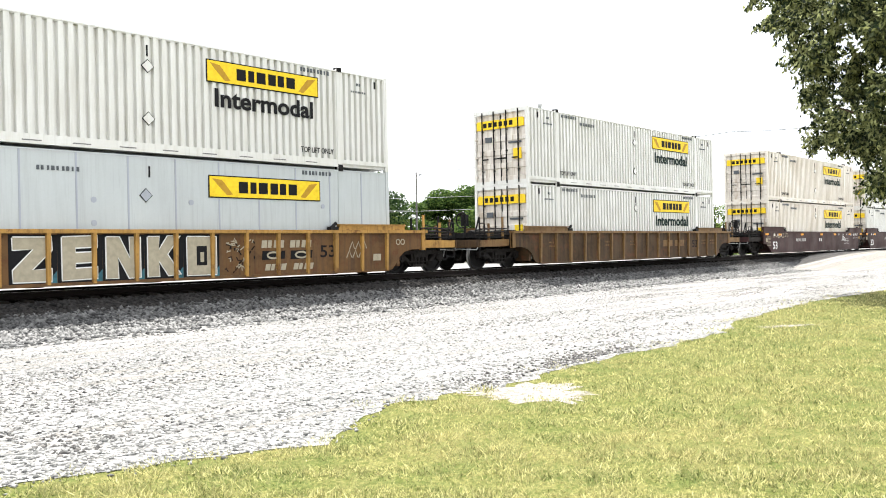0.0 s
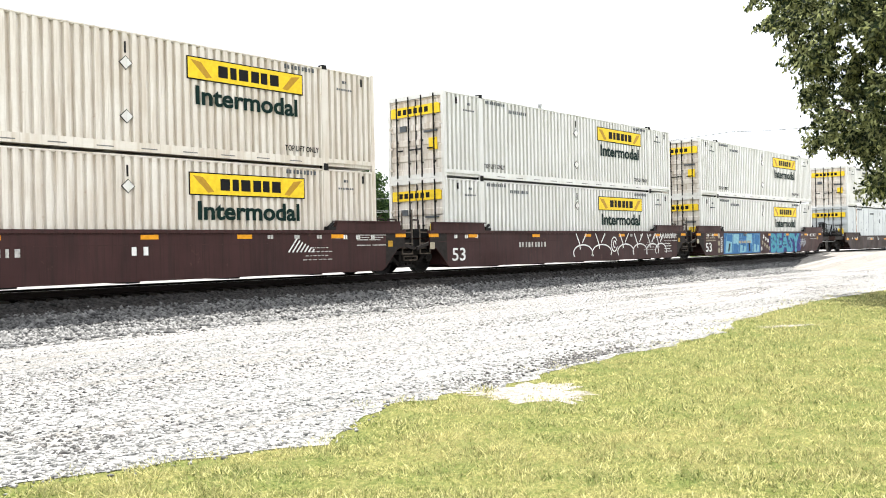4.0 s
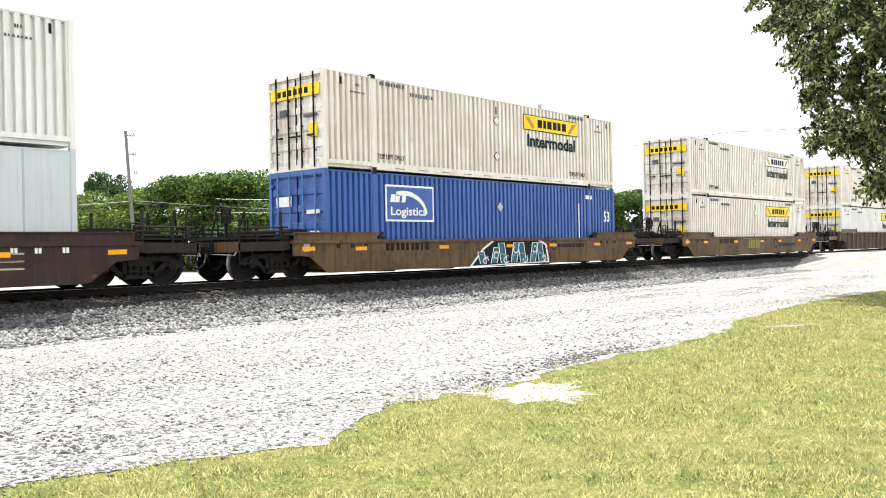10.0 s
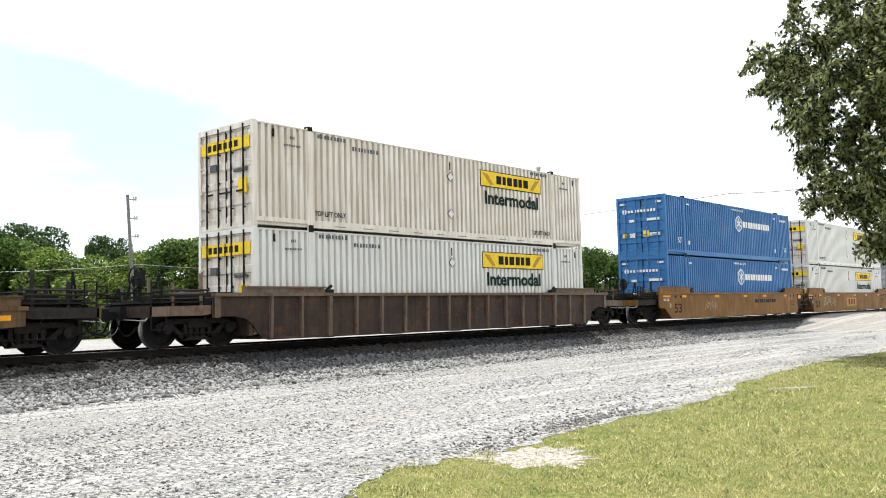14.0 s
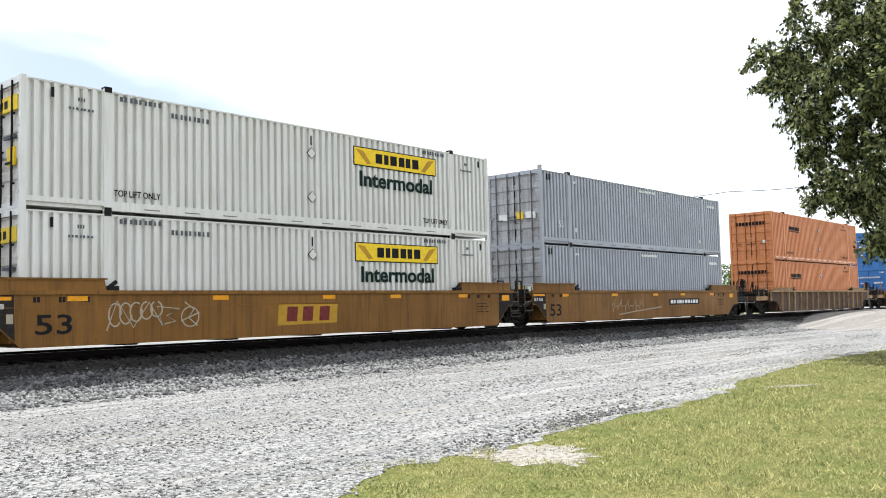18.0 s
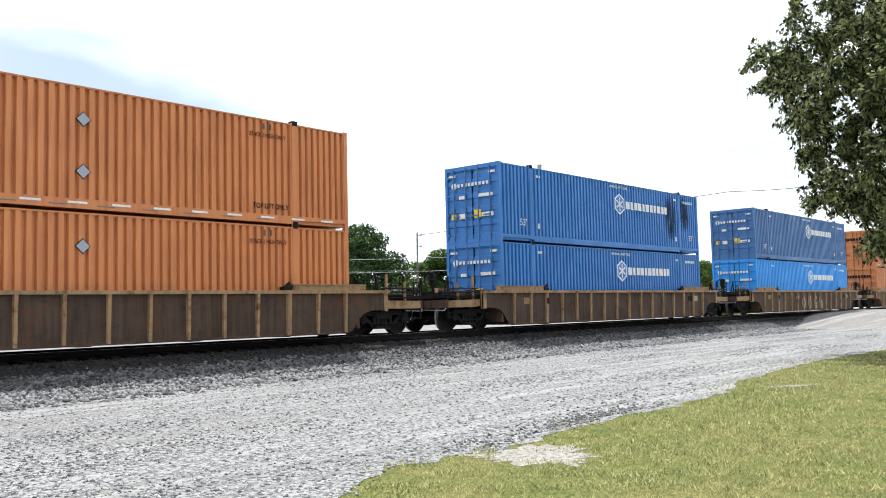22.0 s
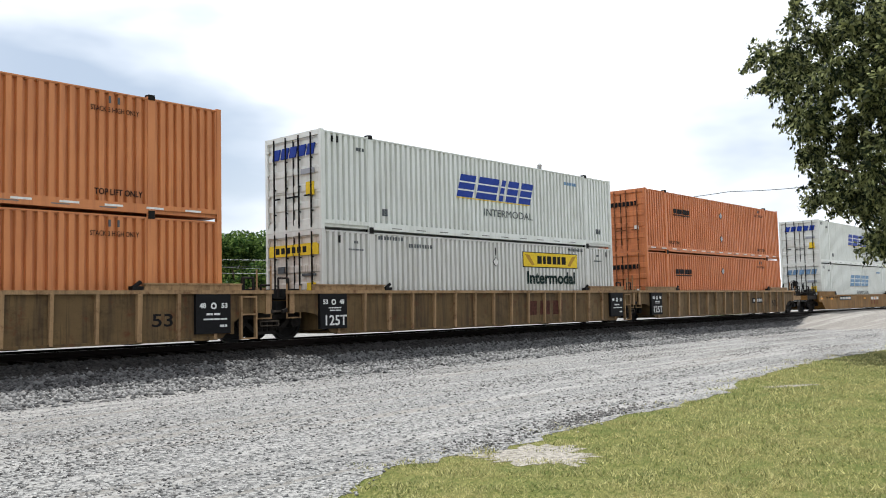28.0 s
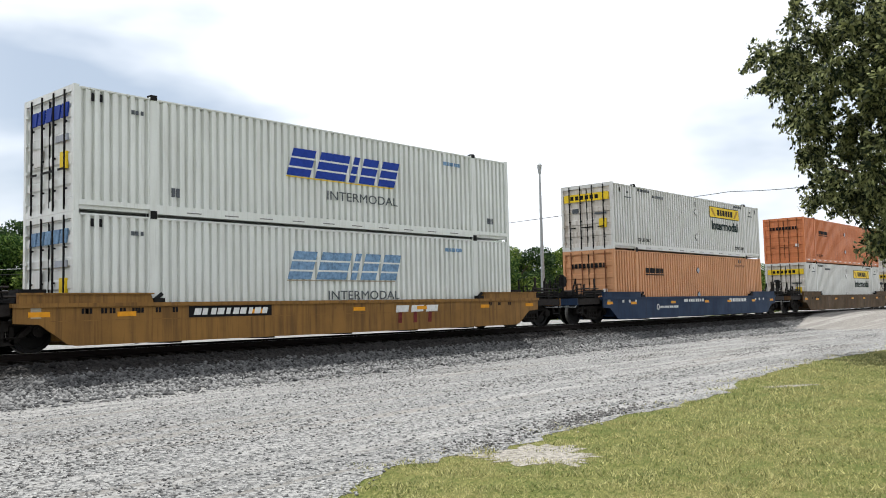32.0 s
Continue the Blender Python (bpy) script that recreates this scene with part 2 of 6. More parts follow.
GRAVEL = stony("limestone_gravel", (0.285, 0.281, 0.270), (0.075, 0.075, 0.074), 17, True)
GRAVEL_STONE = stones_mat("loose_gravel", (0.38, 0.375, 0.36), (0.085, 0.085, 0.083))
# the train's shadow is put into these ballast colours, darkest near the rails
BALLAST = stony("ballast_bed", (0.095, 0.094, 0.092), (0.022, 0.022, 0.022), 11)
BALLAST_CORE = stony("oily_shaded_ballast", (0.022, 0.020, 0.019), (0.007, 0.0065, 0.006), 14)
SHADED_STONE = stones_mat("ballast_stone", (0.15, 0.149, 0.147), (0.016, 0.016, 0.017))
UNSHADED_STONE = stones_mat("unshaded_ballast_stone", (0.25, 0.248, 0.242), (0.026, 0.026, 0.027))
OILY_SHADED_STONE = stones_mat("oily_shaded_ballast_stone", (0.036, 0.033, 0.031), (0.008, 0.008, 0.008))
DARK_STONE = stones_mat("dark_edge_stone", (0.19, 0.18, 0.17), (0.035, 0.035, 0.035))
EARTH = stony("bare_dusty_earth", (0.34, 0.315, 0.275), (0.14, 0.128, 0.105), 16)
ROAD = stony("worn_road_surface", (0.25, 0.232, 0.208), (0.11, 0.102, 0.092), 14, True)


def grass_mat(name, a, b_col, dry, per_island):
    m, nt, b = material(name, 0.9)
    b.inputs["Specular IOR Level"].default_value = 0.02
    big = noise_of(nt, 0.8, 5, shift=False)
    if per_island:
        g = nt.nodes.new("ShaderNodeNewGeometry")
        c = mixed(nt, g.outputs["Random Per Island"], a, b_col)
    else:
        c = mixed(nt, ranged(nt, noise_of(nt, 38, 6, shift=False, rough=0.75), 0.42, 0.60), a, b_col)
    c = mixed(nt, ranged(nt, big, 0.42, 0.70, 0, 0.36), c, dry)
    c = mixed(nt, ranged(nt, noise_of(nt, 3.4, 5, shift=False, rough=0.65), 0.46, 0.66, 0, 0.38), c, (0.045, 0.08, 0.020))
    c = mixed(nt, ranged(nt, noise_of(nt, 13.0, 4, shift=False, rough=0.7), 0.50, 0.62, 0, 0.55), c, (0.050, 0.070, 0.014))
    link(nt, c, b.inputs["Base Color"])
    if per_island:
        tr = nt.nodes.new("ShaderNodeBsdfTranslucent")
        link(nt, c, tr.inputs["Color"])
        mx = nt.nodes.new("ShaderNodeMixShader")
        mx.inputs[0].default_value = 0.4
        link(nt, b.outputs[0], mx.inputs[1])
        link(nt, tr.outputs[0], mx.inputs[2])
        link(nt, mx.outputs[0], nt.nodes["Material Output"].inputs["Surface"])
    return m


# dark tones hold shade between blades; bright straw tones also hold sun glints
GRASS = grass_mat("mown_grass", (0.040, 0.050, 0.012), (0.20, 0.195, 0.070), (0.21, 0.175, 0.078), False)
BLADE = grass_mat("grass_blade", (0.042, 0.058, 0.011), (0.74, 0.69, 0.34), (0.55, 0.46, 0.22), True)


def leaf_mat(name, a, b_col, through=0.25):
    m, nt, b = material(name, 0.65)
    b.inputs["Specular IOR Level"].default_value = 0.12
    g = nt.nodes.new("ShaderNodeNewGeometry")
    c = mixed(nt, ranged(nt, g.outputs["Random Per Island"], 0.30, 1.0), a, b_col)
    link(nt, c, b.inputs["Base Color"])
    tr = nt.nodes.new("ShaderNodeBsdfTranslucent")
    link(nt, c, tr.inputs["Color"])
    mx = nt.nodes.new("ShaderNodeMixShader")
    mx.inputs[0].default_value = through
    link(nt, b.outputs[0], mx.inputs[1])
    link(nt, tr.outputs[0], mx.inputs[2])
    link(nt, mx.outputs[0], nt.nodes["Material Output"].inputs["Surface"])
    return m


# leaf tones spread wide, so the colour carries highlights and depth of shade
LEAF = leaf_mat("broad_leaf", (0.016, 0.026, 0.012), (0.34, 0.36, 0.15), 0.28)
LEAF_FAR = [leaf_mat("far_leaf_olive", (0.045, 0.085, 0.016), (0.24, 0.31, 0.065)),
            leaf_mat("far_leaf_green", (0.026, 0.060, 0.014), (0.16, 0.24, 0.055)),
            leaf_mat("far_leaf_dark", (0.016, 0.036, 0.013), (0.09, 0.145, 0.042))]


SOOT, _nt, _b = material("soot_stain", 0.8)
_b.inputs["Base Color"].default_value = (0.012, 0.030, 0.07, 1)
_co = _nt.nodes.new("ShaderNodeTexCoord")
_mp = _nt.nodes.new("ShaderNodeMapping")
_mp.inputs["Location"].default_value, _mp.inputs["Scale"].default_value = (-1.0, 0, -1.0), (2.0, 0.0, 2.0)
link(_nt, _co.outputs["Generated"], _mp.inputs["Vector"])
_len = _nt.nodes.new("ShaderNodeVectorMath")
_len.operation = "LENGTH"
link(_nt, _mp.outputs["Vector"], _len.inputs[0])
_mul = _nt.nodes.new("ShaderNodeMath")
_mul.operation = "MULTIPLY"
link(_nt, ranged(_nt, noise_of(_nt, 4.0, 7, (2.2, 1, 0.35)), 0.36, 0.62, 0.15, 0.85), _mul.inputs[0])
link(_nt, ranged(_nt, _len.outputs["Value"], 0.35, 1.0, 1.0, 0.0), _mul.inputs[1])
link(_nt, _mul.outputs[0], _b.inputs["Alpha"])


# ---------------------------------------------------------------- mesh helpers
def box(bm, x0, x1, y0, y1, z0, z1):
    v = [bm.verts.new(p) for p in ((x0, y0, z0), (x1, y0, z0), (x1, y1, z0), (x0, y1, z0),
                                   (x0, y0, z1), (x1, y0, z1), (x1, y1, z1), (x0, y1, z1))]
    for f in ((0, 3, 2, 1), (4, 5, 6, 7), (0, 1, 5, 4), (1, 2, 6, 5), (2, 3, 7, 6), (3, 0, 4, 7)):
        bm.faces.new([v[i] for i in f])
    return bm


def rod(bm, a, b, r, seg=8, r2=None):
    """A round bar from a to b."""
    a, b = Vector(a), Vector(b)
    r2 = r if r2 is None else r2
    q = (b - a).to_track_quat("Z", "Y")
    rings = []
    for p, rr in ((a, r), (b, r2)):
        rings.append([bm.verts.new(p + q @ Vector((math.cos(k * math.tau / seg) * rr, math.sin(k * math.tau / seg) * rr, 0))) for k in range(seg)])
    for k in range(seg):
        bm.faces.new((rings[0][k], rings[0][(k + 1) % seg], rings[1][(k + 1) % seg], rings[1][k]))
    bm.faces.new(rings[0][::-1])
    bm.faces.new(rings[1])
    return bm


def pipe(bm, pts, r, seg=6):
    for a, b in zip(pts, pts[1:]):
        rod(bm, a, b, r, seg)
    return bm


def plate(bm, outline, y0, y1):
    """An outline of (x, z) points, drawn out from y0 to y1."""
    n = len(outline)
    near = [bm.verts.new((x, y0, z)) for x, z in outline]
    far = [bm.verts.new((x, y1, z)) for x, z in outline]
    bm.faces.new(near)
    bm.faces.new(far[::-1])
    for k in range(n):
        bm.faces.new((near[k], far[k], far[(k + 1) % n], near[(k + 1) % n]))
    return bm


def disc(bm, x, z, y0, y1, r, seg=24):
    return rod(bm, (x, y0, z), (x, y1, z), r, seg)


def mesh_of(name, bm, mat):
    bmesh.ops.recalc_face_normals(bm, faces=bm.faces)
    me = bpy.data.meshes.new(name)
    bm.to_mesh(me)
    bm.free()
    me.materials.append(mat)
    return me


def link_part(name, me, parent, label="", at=None):
    ob = new(name, me)
    ob.parent = parent
    if at is not None:
        ob.matrix_basis = at
    if label:
        ob["label"] = label
    return ob


def part(name, bm, mat, parent, label="", at=None):
    return link_part(name, mesh_of(name, bm, mat), parent, label, at)


def stuff_mesh(name, verts, faces, mat):
    """verts (n, 3), faces (m, 3 or 4) as arrays."""
    me = bpy.data.meshes.new(name)
    k = faces.shape[1]
    me.vertices.add(len(verts))
    me.vertices.foreach_set("co", np.ascontiguousarray(verts, dtype=np.float32).ravel())
    me.loops.add(faces.size)
    me.loops.foreach_set("vertex_index", np.ascontiguousarray(faces, dtype=np.int32).ravel())
    me.polygons.add(len(faces))
    me.polygons.foreach_set("loop_start", np.arange(0, faces.size, k, dtype=np.int32))
    me.update(calc_edges=True)
    me.materials.append(mat)
    return me


LETTERS = {}


def lettering(words, height, mat, bold=0.0, slant=0.0, squeeze=1.0):
    """Words as a mesh that faces -y, its lower left corner at the origin, with capitals of that height."""
    key = (words, height, mat.name, bold, slant, squeeze)
    if key not in LETTERS:
        cu = bpy.data.curves.new("letters", "FONT")
        cu.body, cu.size, cu.extrude, cu.offset, cu.shear, cu.resolution_u = words, height / 0.70, 0.002, bold, slant, 3
        ob = bpy.data.objects.new("letters", cu)
        scene.collection.objects.link(ob)
        bpy.context.view_layer.update()
        me = bpy.data.meshes.new_from_object(ob.evaluated_get(bpy.context.evaluated_depsgraph_get()))
        bpy.data.objects.remove(ob)
        me.transform(Matrix.Diagonal((squeeze, 1, 1, 1)))
        me.transform(Matrix.Rotation(radians(90), 4, "X"))
        me.materials.clear()
        me.materials.append(mat)
        me.name = "lettering"
        LETTERS[key] = me
    return LETTERS[key]


def width_of(me):
    xs = [v.co.x for v in me.vertices]
    return max(xs) - min(xs)


# ---------------------------------------------------------------- the plan
TRACK_Y = 20.235          # middle of the track; rail tops lie at z = 0
LOT_Z = -0.75
H = 8.077                 # half a 53-foot container
WID, TALL = 1.2955, 2.896
EDGE_X = (-30, 0, 2.4, 3.8, 4.4, 4.9, 5.9, 6.7, 7.5, 8.4, 10.5, 12.1, 13.8, 16.1, 22.2, 28.6, 60, 400)
EDGE_Y = (6.4, 6.2, 6.05, 5.75, 5.3, 5.55, 6.2, 6.1, 5.9, 6.05, 6.2, 6.2, 6.3, 6.9, 7.6, 7.35, 7.5, 8.0)


def grass_edge(x):
    """Where the lawn ends and the gravel begins."""
    wave = 0.05 * np.sin(3.1 * x) + 0.04 * np.sin(7.3 * x + 1.0) + 0.02 * np.sin(17 * x + 2.0)
    return np.interp(x, EDGE_X, EDGE_Y) + wave * np.clip(8.0 / np.maximum(np.asarray(x), 1.0), 0.25, 1.0)


def sheet(name, outline, z, mat, kind="structure", label="", category=""):
    bm = bmesh.new()
    bm.faces.new([bm.verts.new((x, y, z)) for x, y in outline])
    ob = new(name, mesh_of(name, bm, mat))
    return tagged(ob, label, category, kind=kind)


sheet("ground", [(-600, -600), (1200, -600), (1200, 1200), (-600, 1200)], LOT_Z - 0.006, GRASS,
      label="wide flat ground of dry mown grass", category="ground")
BARE = ((7.42, 5.28, 0.64, 0.52, -50), (15.85, 5.74, 0.60, 0.14, -30))     # middle, half length, half width, turn
for k, (bx, by, ba, bb, turn) in enumerate(BARE):
    ct, st = math.cos(radians(turn)), math.sin(radians(turn))
    ring = []
    for a in np.linspace(0, math.tau, 121)[:-1]:
        w = (1 + 0.45 * noise.noise((math.cos(a) * 1.3, math.sin(a) * 1.3, k * 5.0)) + 0.40 * noise.noise((math.cos(a) * 4, math.sin(a) * 4, k * 5.0 + 2))
             + 0.40 * noise.noise((math.cos(a) * 9, math.sin(a) * 9, k * 5.0 + 4)))
        u, v = ba * math.cos(a) * w, bb * math.sin(a) * w
        ring.append((bx + u * ct - v * st, by + u * st + v * ct))
    sheet("bare_patch", ring, LOT_Z - 0.002, EARTH, label="bare dusty patch in the lawn", category="ground")
xs = np.concatenate((np.linspace(-40, 40, 321), np.linspace(45, 300, 30)))
lot = [(float(x), float(grass_edge(x)) - 0.04 - 0.30 * max(0.0, noise.noise((x * 2.1, 0.4, 7.0))) - 0.12 * max(0.0, noise.noise((x * 6.3, 1.4, 3.0))))
       for x in xs] + [(300.0, 62.0), (-40.0, 62.0)]
sheet("gravel_lot", lot, LOT_Z, GRAVEL, label="pale crushed limestone lot with wheel tracks", category="gravel")

# ballast bed, with a sloping shoulder on either side
stations = np.concatenate((np.linspace(-60, 60, 241), np.linspace(65, 400, 40)))


def bed_strip(prof):
    bm = bmesh.new()
    rows = []
    for x in stations:
        rows.append([bm.verts.new((x, TRACK_Y + y + 0.09 * noise.noise((x * 0.7, y, 0.3)) * (abs(y) > 1.6),
                                   z + 0.035 * noise.noise((x * 1.3, y * 2, 5)))) for y, z in prof])
    for a, b in zip(rows, rows[1:]):
        for k in range(len(prof) - 1):
            bm.faces.new((a[k], b[k], b[k + 1], a[k + 1]))
    return bm


ballast = tagged(new("ballast_bed"), "grey crushed stone ballast under the track", "ballast", kind="structure")
part("core", bed_strip(((-2.15, -0.42), (-1.75, -0.36), (-1.45, -0.24), (1.45, -0.24), (1.75, -0.36), (2.15, -0.42))), BALLAST_CORE, ballast, "stone between the ties, dark with oil and painted-in shade")
for s in (-1, 1):
    part("shoulder", bed_strip(((s * 3.7, LOT_Z - 0.01), (s * 3.1, -0.64), (s * 2.15, -0.42))), BALLAST, ballast, "stone shoulder toned dark for train shadow")

track = tagged(new("railway_track"), "straight steel railway track on timber ties", "track", kind="structure")
for side in (-1, 1):
    y = TRACK_Y + side * 0.7535
    bm = bmesh.new()
    sec = ((-0.07, -0.16), (0.07, -0.16), (0.07, -0.145), (0.012, -0.12), (0.012, -0.045), (0.036, -0.035), (0.036, -0.006), (0.026, 0),
           (-0.026, 0), (-0.036, -0.006), (-0.036, -0.035), (-0.012, -0.045), (-0.012, -0.12), (-0.07, -0.145))
    ends = [[bm.verts.new((x, y + a, z)) for a, z in sec] for x in (-60, 400)]
    for k in range(len(sec)):
        bm.faces.new((ends[0][k], ends[0][(k + 1) % len(sec)], ends[1][(k + 1) % len(sec)], ends[1][k]))
    rail = part("rail", bm, RAIL_SIDE, track)
    part("rail_head", box(bmesh.new(), -60, 400, y - 0.024, y + 0.024, -0.001, 0.003), STEEL, rail, "polished running surface")
tie = mesh_of("tie", box(bmesh.new(), -0.11, 0.11, -1.3, 1.3, -0.33, -0.155), TIMBER)
for k in range(160):
    link_part("tie", tie, track, at=pose(-6 + k * 0.5 + random.uniform(-0.03, 0.03), TRACK_Y + random.uniform(-0.04, 0.04), 0, 0, 0, random.uniform(-1, 1)))

# the level crossing where a road goes over the track
def ease(v, a, b):
    k = min(1.0, max(0.0, (v - a) / (b - a)))
    return k * k * (3 - 2 * k)


bm = bmesh.new()
grid = []
for x in np.linspace(42, 92, 51):
    line = []
    for y in (6.5, 8, 9.5, 11, 12.5, 14, 15.5, 17, 18, 19, 20.2, 21.5, 22.5, 24, 26, 29, 33, 38):
        k = ease(x, 43, 62) * (1 - ease(x, 70, 88)) * ease(y, 8, 18.2) * (1 - ease(y, 22.4, 36))
        line.append(bm.verts.new((x, y, LOT_Z - 0.03 + (-LOT_Z - 0.005) * k + 0.01 * noise.noise((x, y, 0)))))
    grid.append(line)
for a, b in zip(grid, grid[1:]):
    for k in range(len(a) - 1):
        bm.faces.new((a[k], b[k], b[k + 1], a[k + 1]))
tagged(new("crossing_road", mesh_of("crossing_road", bm, ROAD)), "pale worn gravel road rising over the track", "road", kind="structure")


# ---------------------------------------------------------------- containers
def corrugated(x0, x1, z0, z1, pitch=0.232, depth=0.085):
    """A pressed steel side between two posts, facing -y."""
    bm = bmesh.new()
    n = max(1, round((x1 - x0) / pitch))
    p = (x1 - x0) / n
    pts = [(x0, 0.0)]
    for k in range(n):
        a = x0 + k * p
        pts += [(a + 0.26 * p, 0.0), (a + 0.36 * p, depth), (a + 0.64 * p, depth), (a + 0.74 * p, 0.0)]
    pts.append((x1, 0.0))
    lo = [bm.verts.new((x, -WID + 0.012 + y, z0)) for x, y in pts]
    hi = [bm.verts.new((x, -WID + 0.012 + y, z1)) for x, y in pts]
    for k in range(len(pts) - 1):
        bm.faces.new((lo[k], lo[k + 1], hi[k + 1], hi[k]))
    return bm


def flip_y(bm):
    for v in bm.verts:
        v.co.y = -v.co.y
    return bm


P40 = 6.10                # the lifting posts, 40 feet apart
BASE = 0.27


def container_shell(name, mat, smooth=False, frame_mat=None, rod_mat=None, door_mat=None, label="", category="shipping container"):
    frame_mat = frame_mat or mat
    rod_mat = rod_mat or IRON
    c = tagged(new(name), label, category, group="double-stacked containers on the train")
    top = TALL - 0.07
    # sides, in three bays between the posts
    for near in (True, False):
        for x0, x1 in ((-H + 0.12, -P40 - 0.09), (-P40 + 0.09, P40 - 0.09), (P40 + 0.09, H - 0.12)):
            if smooth:
                bm = box(bmesh.new(), x0, x1, -WID + 0.014, -WID + 0.04, BASE, top)
            else:
                bm = corrugated(x0, x1, BASE, top)
            part("side_panel", bm if near else flip_y(bm), mat, c)
        s = -1 if near else 1
        bm = box(bmesh.new(), -H + 0.16, H - 0.16, s * WID, s * (WID - 0.06), top, TALL - 0.035)
        part("top_rail", bm, frame_mat, c)
        for a, b in ((-H + 0.13, -P40 - 0.10), (P40 + 0.10, H - 0.13)):
            part("end_rail", box(bmesh.new(), a, b, s * WID, s * (WID - 0.05), 0.15, BASE), frame_mat, c)
        bm = box(bmesh.new(), -P40 + 0.10, P40 - 0.10, s * WID, s * (WID - 0.05), 0.05, BASE)
        rail = part("bottom_rail", bm, frame_mat, c)
        if near:
            slot = SLOT
            for k in range(14):
                x = -7.2 + k * 1.11
                if abs(x) < P40 - 0.35:
                    link_part("drain_slot", slot, rail, at=pose(x, -WID, 0.13))
        for x in (-P40, P40):
            part("lifting_post", box(bmesh.new(), x - 0.10, x + 0.10, s * (WID + 0.004), s * (WID - 0.05), 0.0, TALL), frame_mat, c)
            for z in (-0.004, TALL - 0.075):
                link_part("corner_casting", CASTING, c, at=pose(x, s * (WID - 0.07), z))
        for x in (-H, H):
            k = 1 if x < 0 else -1
            part("corner_post", box(bmesh.new(), x, x + k * 0.13, s * (WID + 0.002), s * (WID - 0.11), 0.0, TALL), frame_mat, c)
    if smooth:
        for k in range(-6, 7):
            x = k * 1.245 - 0.55
            if abs(abs(x) - P40) > 0.2 and abs(x) < 7.6:
                seam = part("seam", box(bmesh.new(), x - 0.022, x + 0.022, -WID + 0.006, -WID + 0.02, BASE, top), GREY, c)
        for x in (-7.0, -4.9, -3.6, -1.40, 1.12, 5.4):
            for z in ((1.25, 1.78) if x < 0 else (1.78,)):
                link_part("rivet_plate", RIVET, c, at=pose(x, -WID + 0.014, z))
    part("roof", box(bmesh.new(), -H + 0.02, H - 0.02, -WID + 0.03, WID - 0.03, TALL - 0.09, TALL - 0.05), mat, c)
    part("floor", box(bmesh.new(), -H + 0.02, H - 0.02, -WID + 0.06, WID - 0.06, 0.06, 0.16), frame_mat, c)
    part("front_wall", box(bmesh.new(), H - 0.09, H - 0.03, -WID + 0.1, WID - 0.1, 0.1, TALL - 0.05), mat, c)
    # door end
    bm = box(bmesh.new(), -H + 0.002, -H + 0.12, -WID + 0.11, WID - 0.11, TALL - 0.16, TALL - 0.005)
    part("door_header", bm, frame_mat, c)
    part("door_sill", box(bmesh.new(), -H + 0.002, -H + 0.12, -WID + 0.11, WID - 0.11, 0.0, 0.14), frame_mat, c)
    for s in (-1, 1):
        bm = bmesh.new()
        z0, z1, n = 0.15, TALL - 0.17, 5
        h = (z1 - z0) / n
        prof = [(-H + 0.04, z0)]
        for k in range(n):
            a = z0 + k * h
            prof += [(-H + 0.04, a + 0.30 * h), (-H + 0.075, a + 0.38 * h), (-H + 0.075, a + 0.88 * h), (-H + 0.04, a + 0.96 * h)]
        prof += [(-H + 0.04, z1), (-H + 0.10, z1), (-H + 0.10, z0)]
        plate(bm, prof, s * 0.015, s * (WID - 0.115))
        door = part("door", bm, door_mat or mat, c)
        for y in (0.30, 0.86):
            bm = rod(bmesh.new(), (-H - 0.005, s * y, 0.06), (-H - 0.005, s * y, TALL - 0.06), 0.027, 8)
            for z in (0.55, 1.30, 2.1):
                box(bm, -H - 0.012, -H + 0.05, s * y - 0.038, s * y + 0.038, z - 0.02, z + 0.02)
            box(bm, -H - 0.03, -H - 0.008, s * y - 0.02, s * y + (0.30 if s * y < 0 else -0.30) * 1.0, 0.98, 1.03)
            part("lock_rod", bm, rod_mat, door)
        for z in (0.35, 1.1, 1.8, 2.5):
            part("hinge", box(bmesh.new(), -H - 0.006, -H + 0.05, s * (WID - 0.19), s * (WID - 0.07), z - 0.03, z + 0.03), door_mat or mat, door)
        part("gasket", box(bmesh.new(), -H + 0.03, -H + 0.06, s * 0.003, s * 0.014, 0.15, TALL - 0.17), BLACK, door)
    return c


SLOT = mesh_of("drain_slot", box(bmesh.new(), -0.21, 0.21, -0.004, 0.01, -0.013, 0.013), SLOT_GREY)
CASTING = mesh_of("corner_casting", box(bmesh.new(), -0.085, 0.085, -0.09, 0.09, 0.0, 0.125), IRON)
_bm = disc(bmesh.new(), 0, 0, -0.012, 0.0, 0.07, 12)
RIVET = mesh_of("rivet_plate", _bm, GREY)


def bar(parent, name, x0, x1, z0, z1, mat, lift=0.006, label=""):
    """A painted mark on the near side; x counts from the left end."""
    return part(name, box(bmesh.new(), x0 - H, x1 - H, -WID - lift, -WID + 0.02, z0, z1), mat, parent, label)


def words(parent, text, x, z, height, mat, wide=None, bold=0.0, slant=0.0, lift=0.004, y=-WID):
    me = lettering(text, height, mat, bold, slant)
    sq = 1.0
    if wide:
        sq = wide / width_of(me)
        me = lettering(text, height, mat, bold, slant, sq)
    return link_part("lettering", me, parent, at=pose(x - H, y - lift, z))


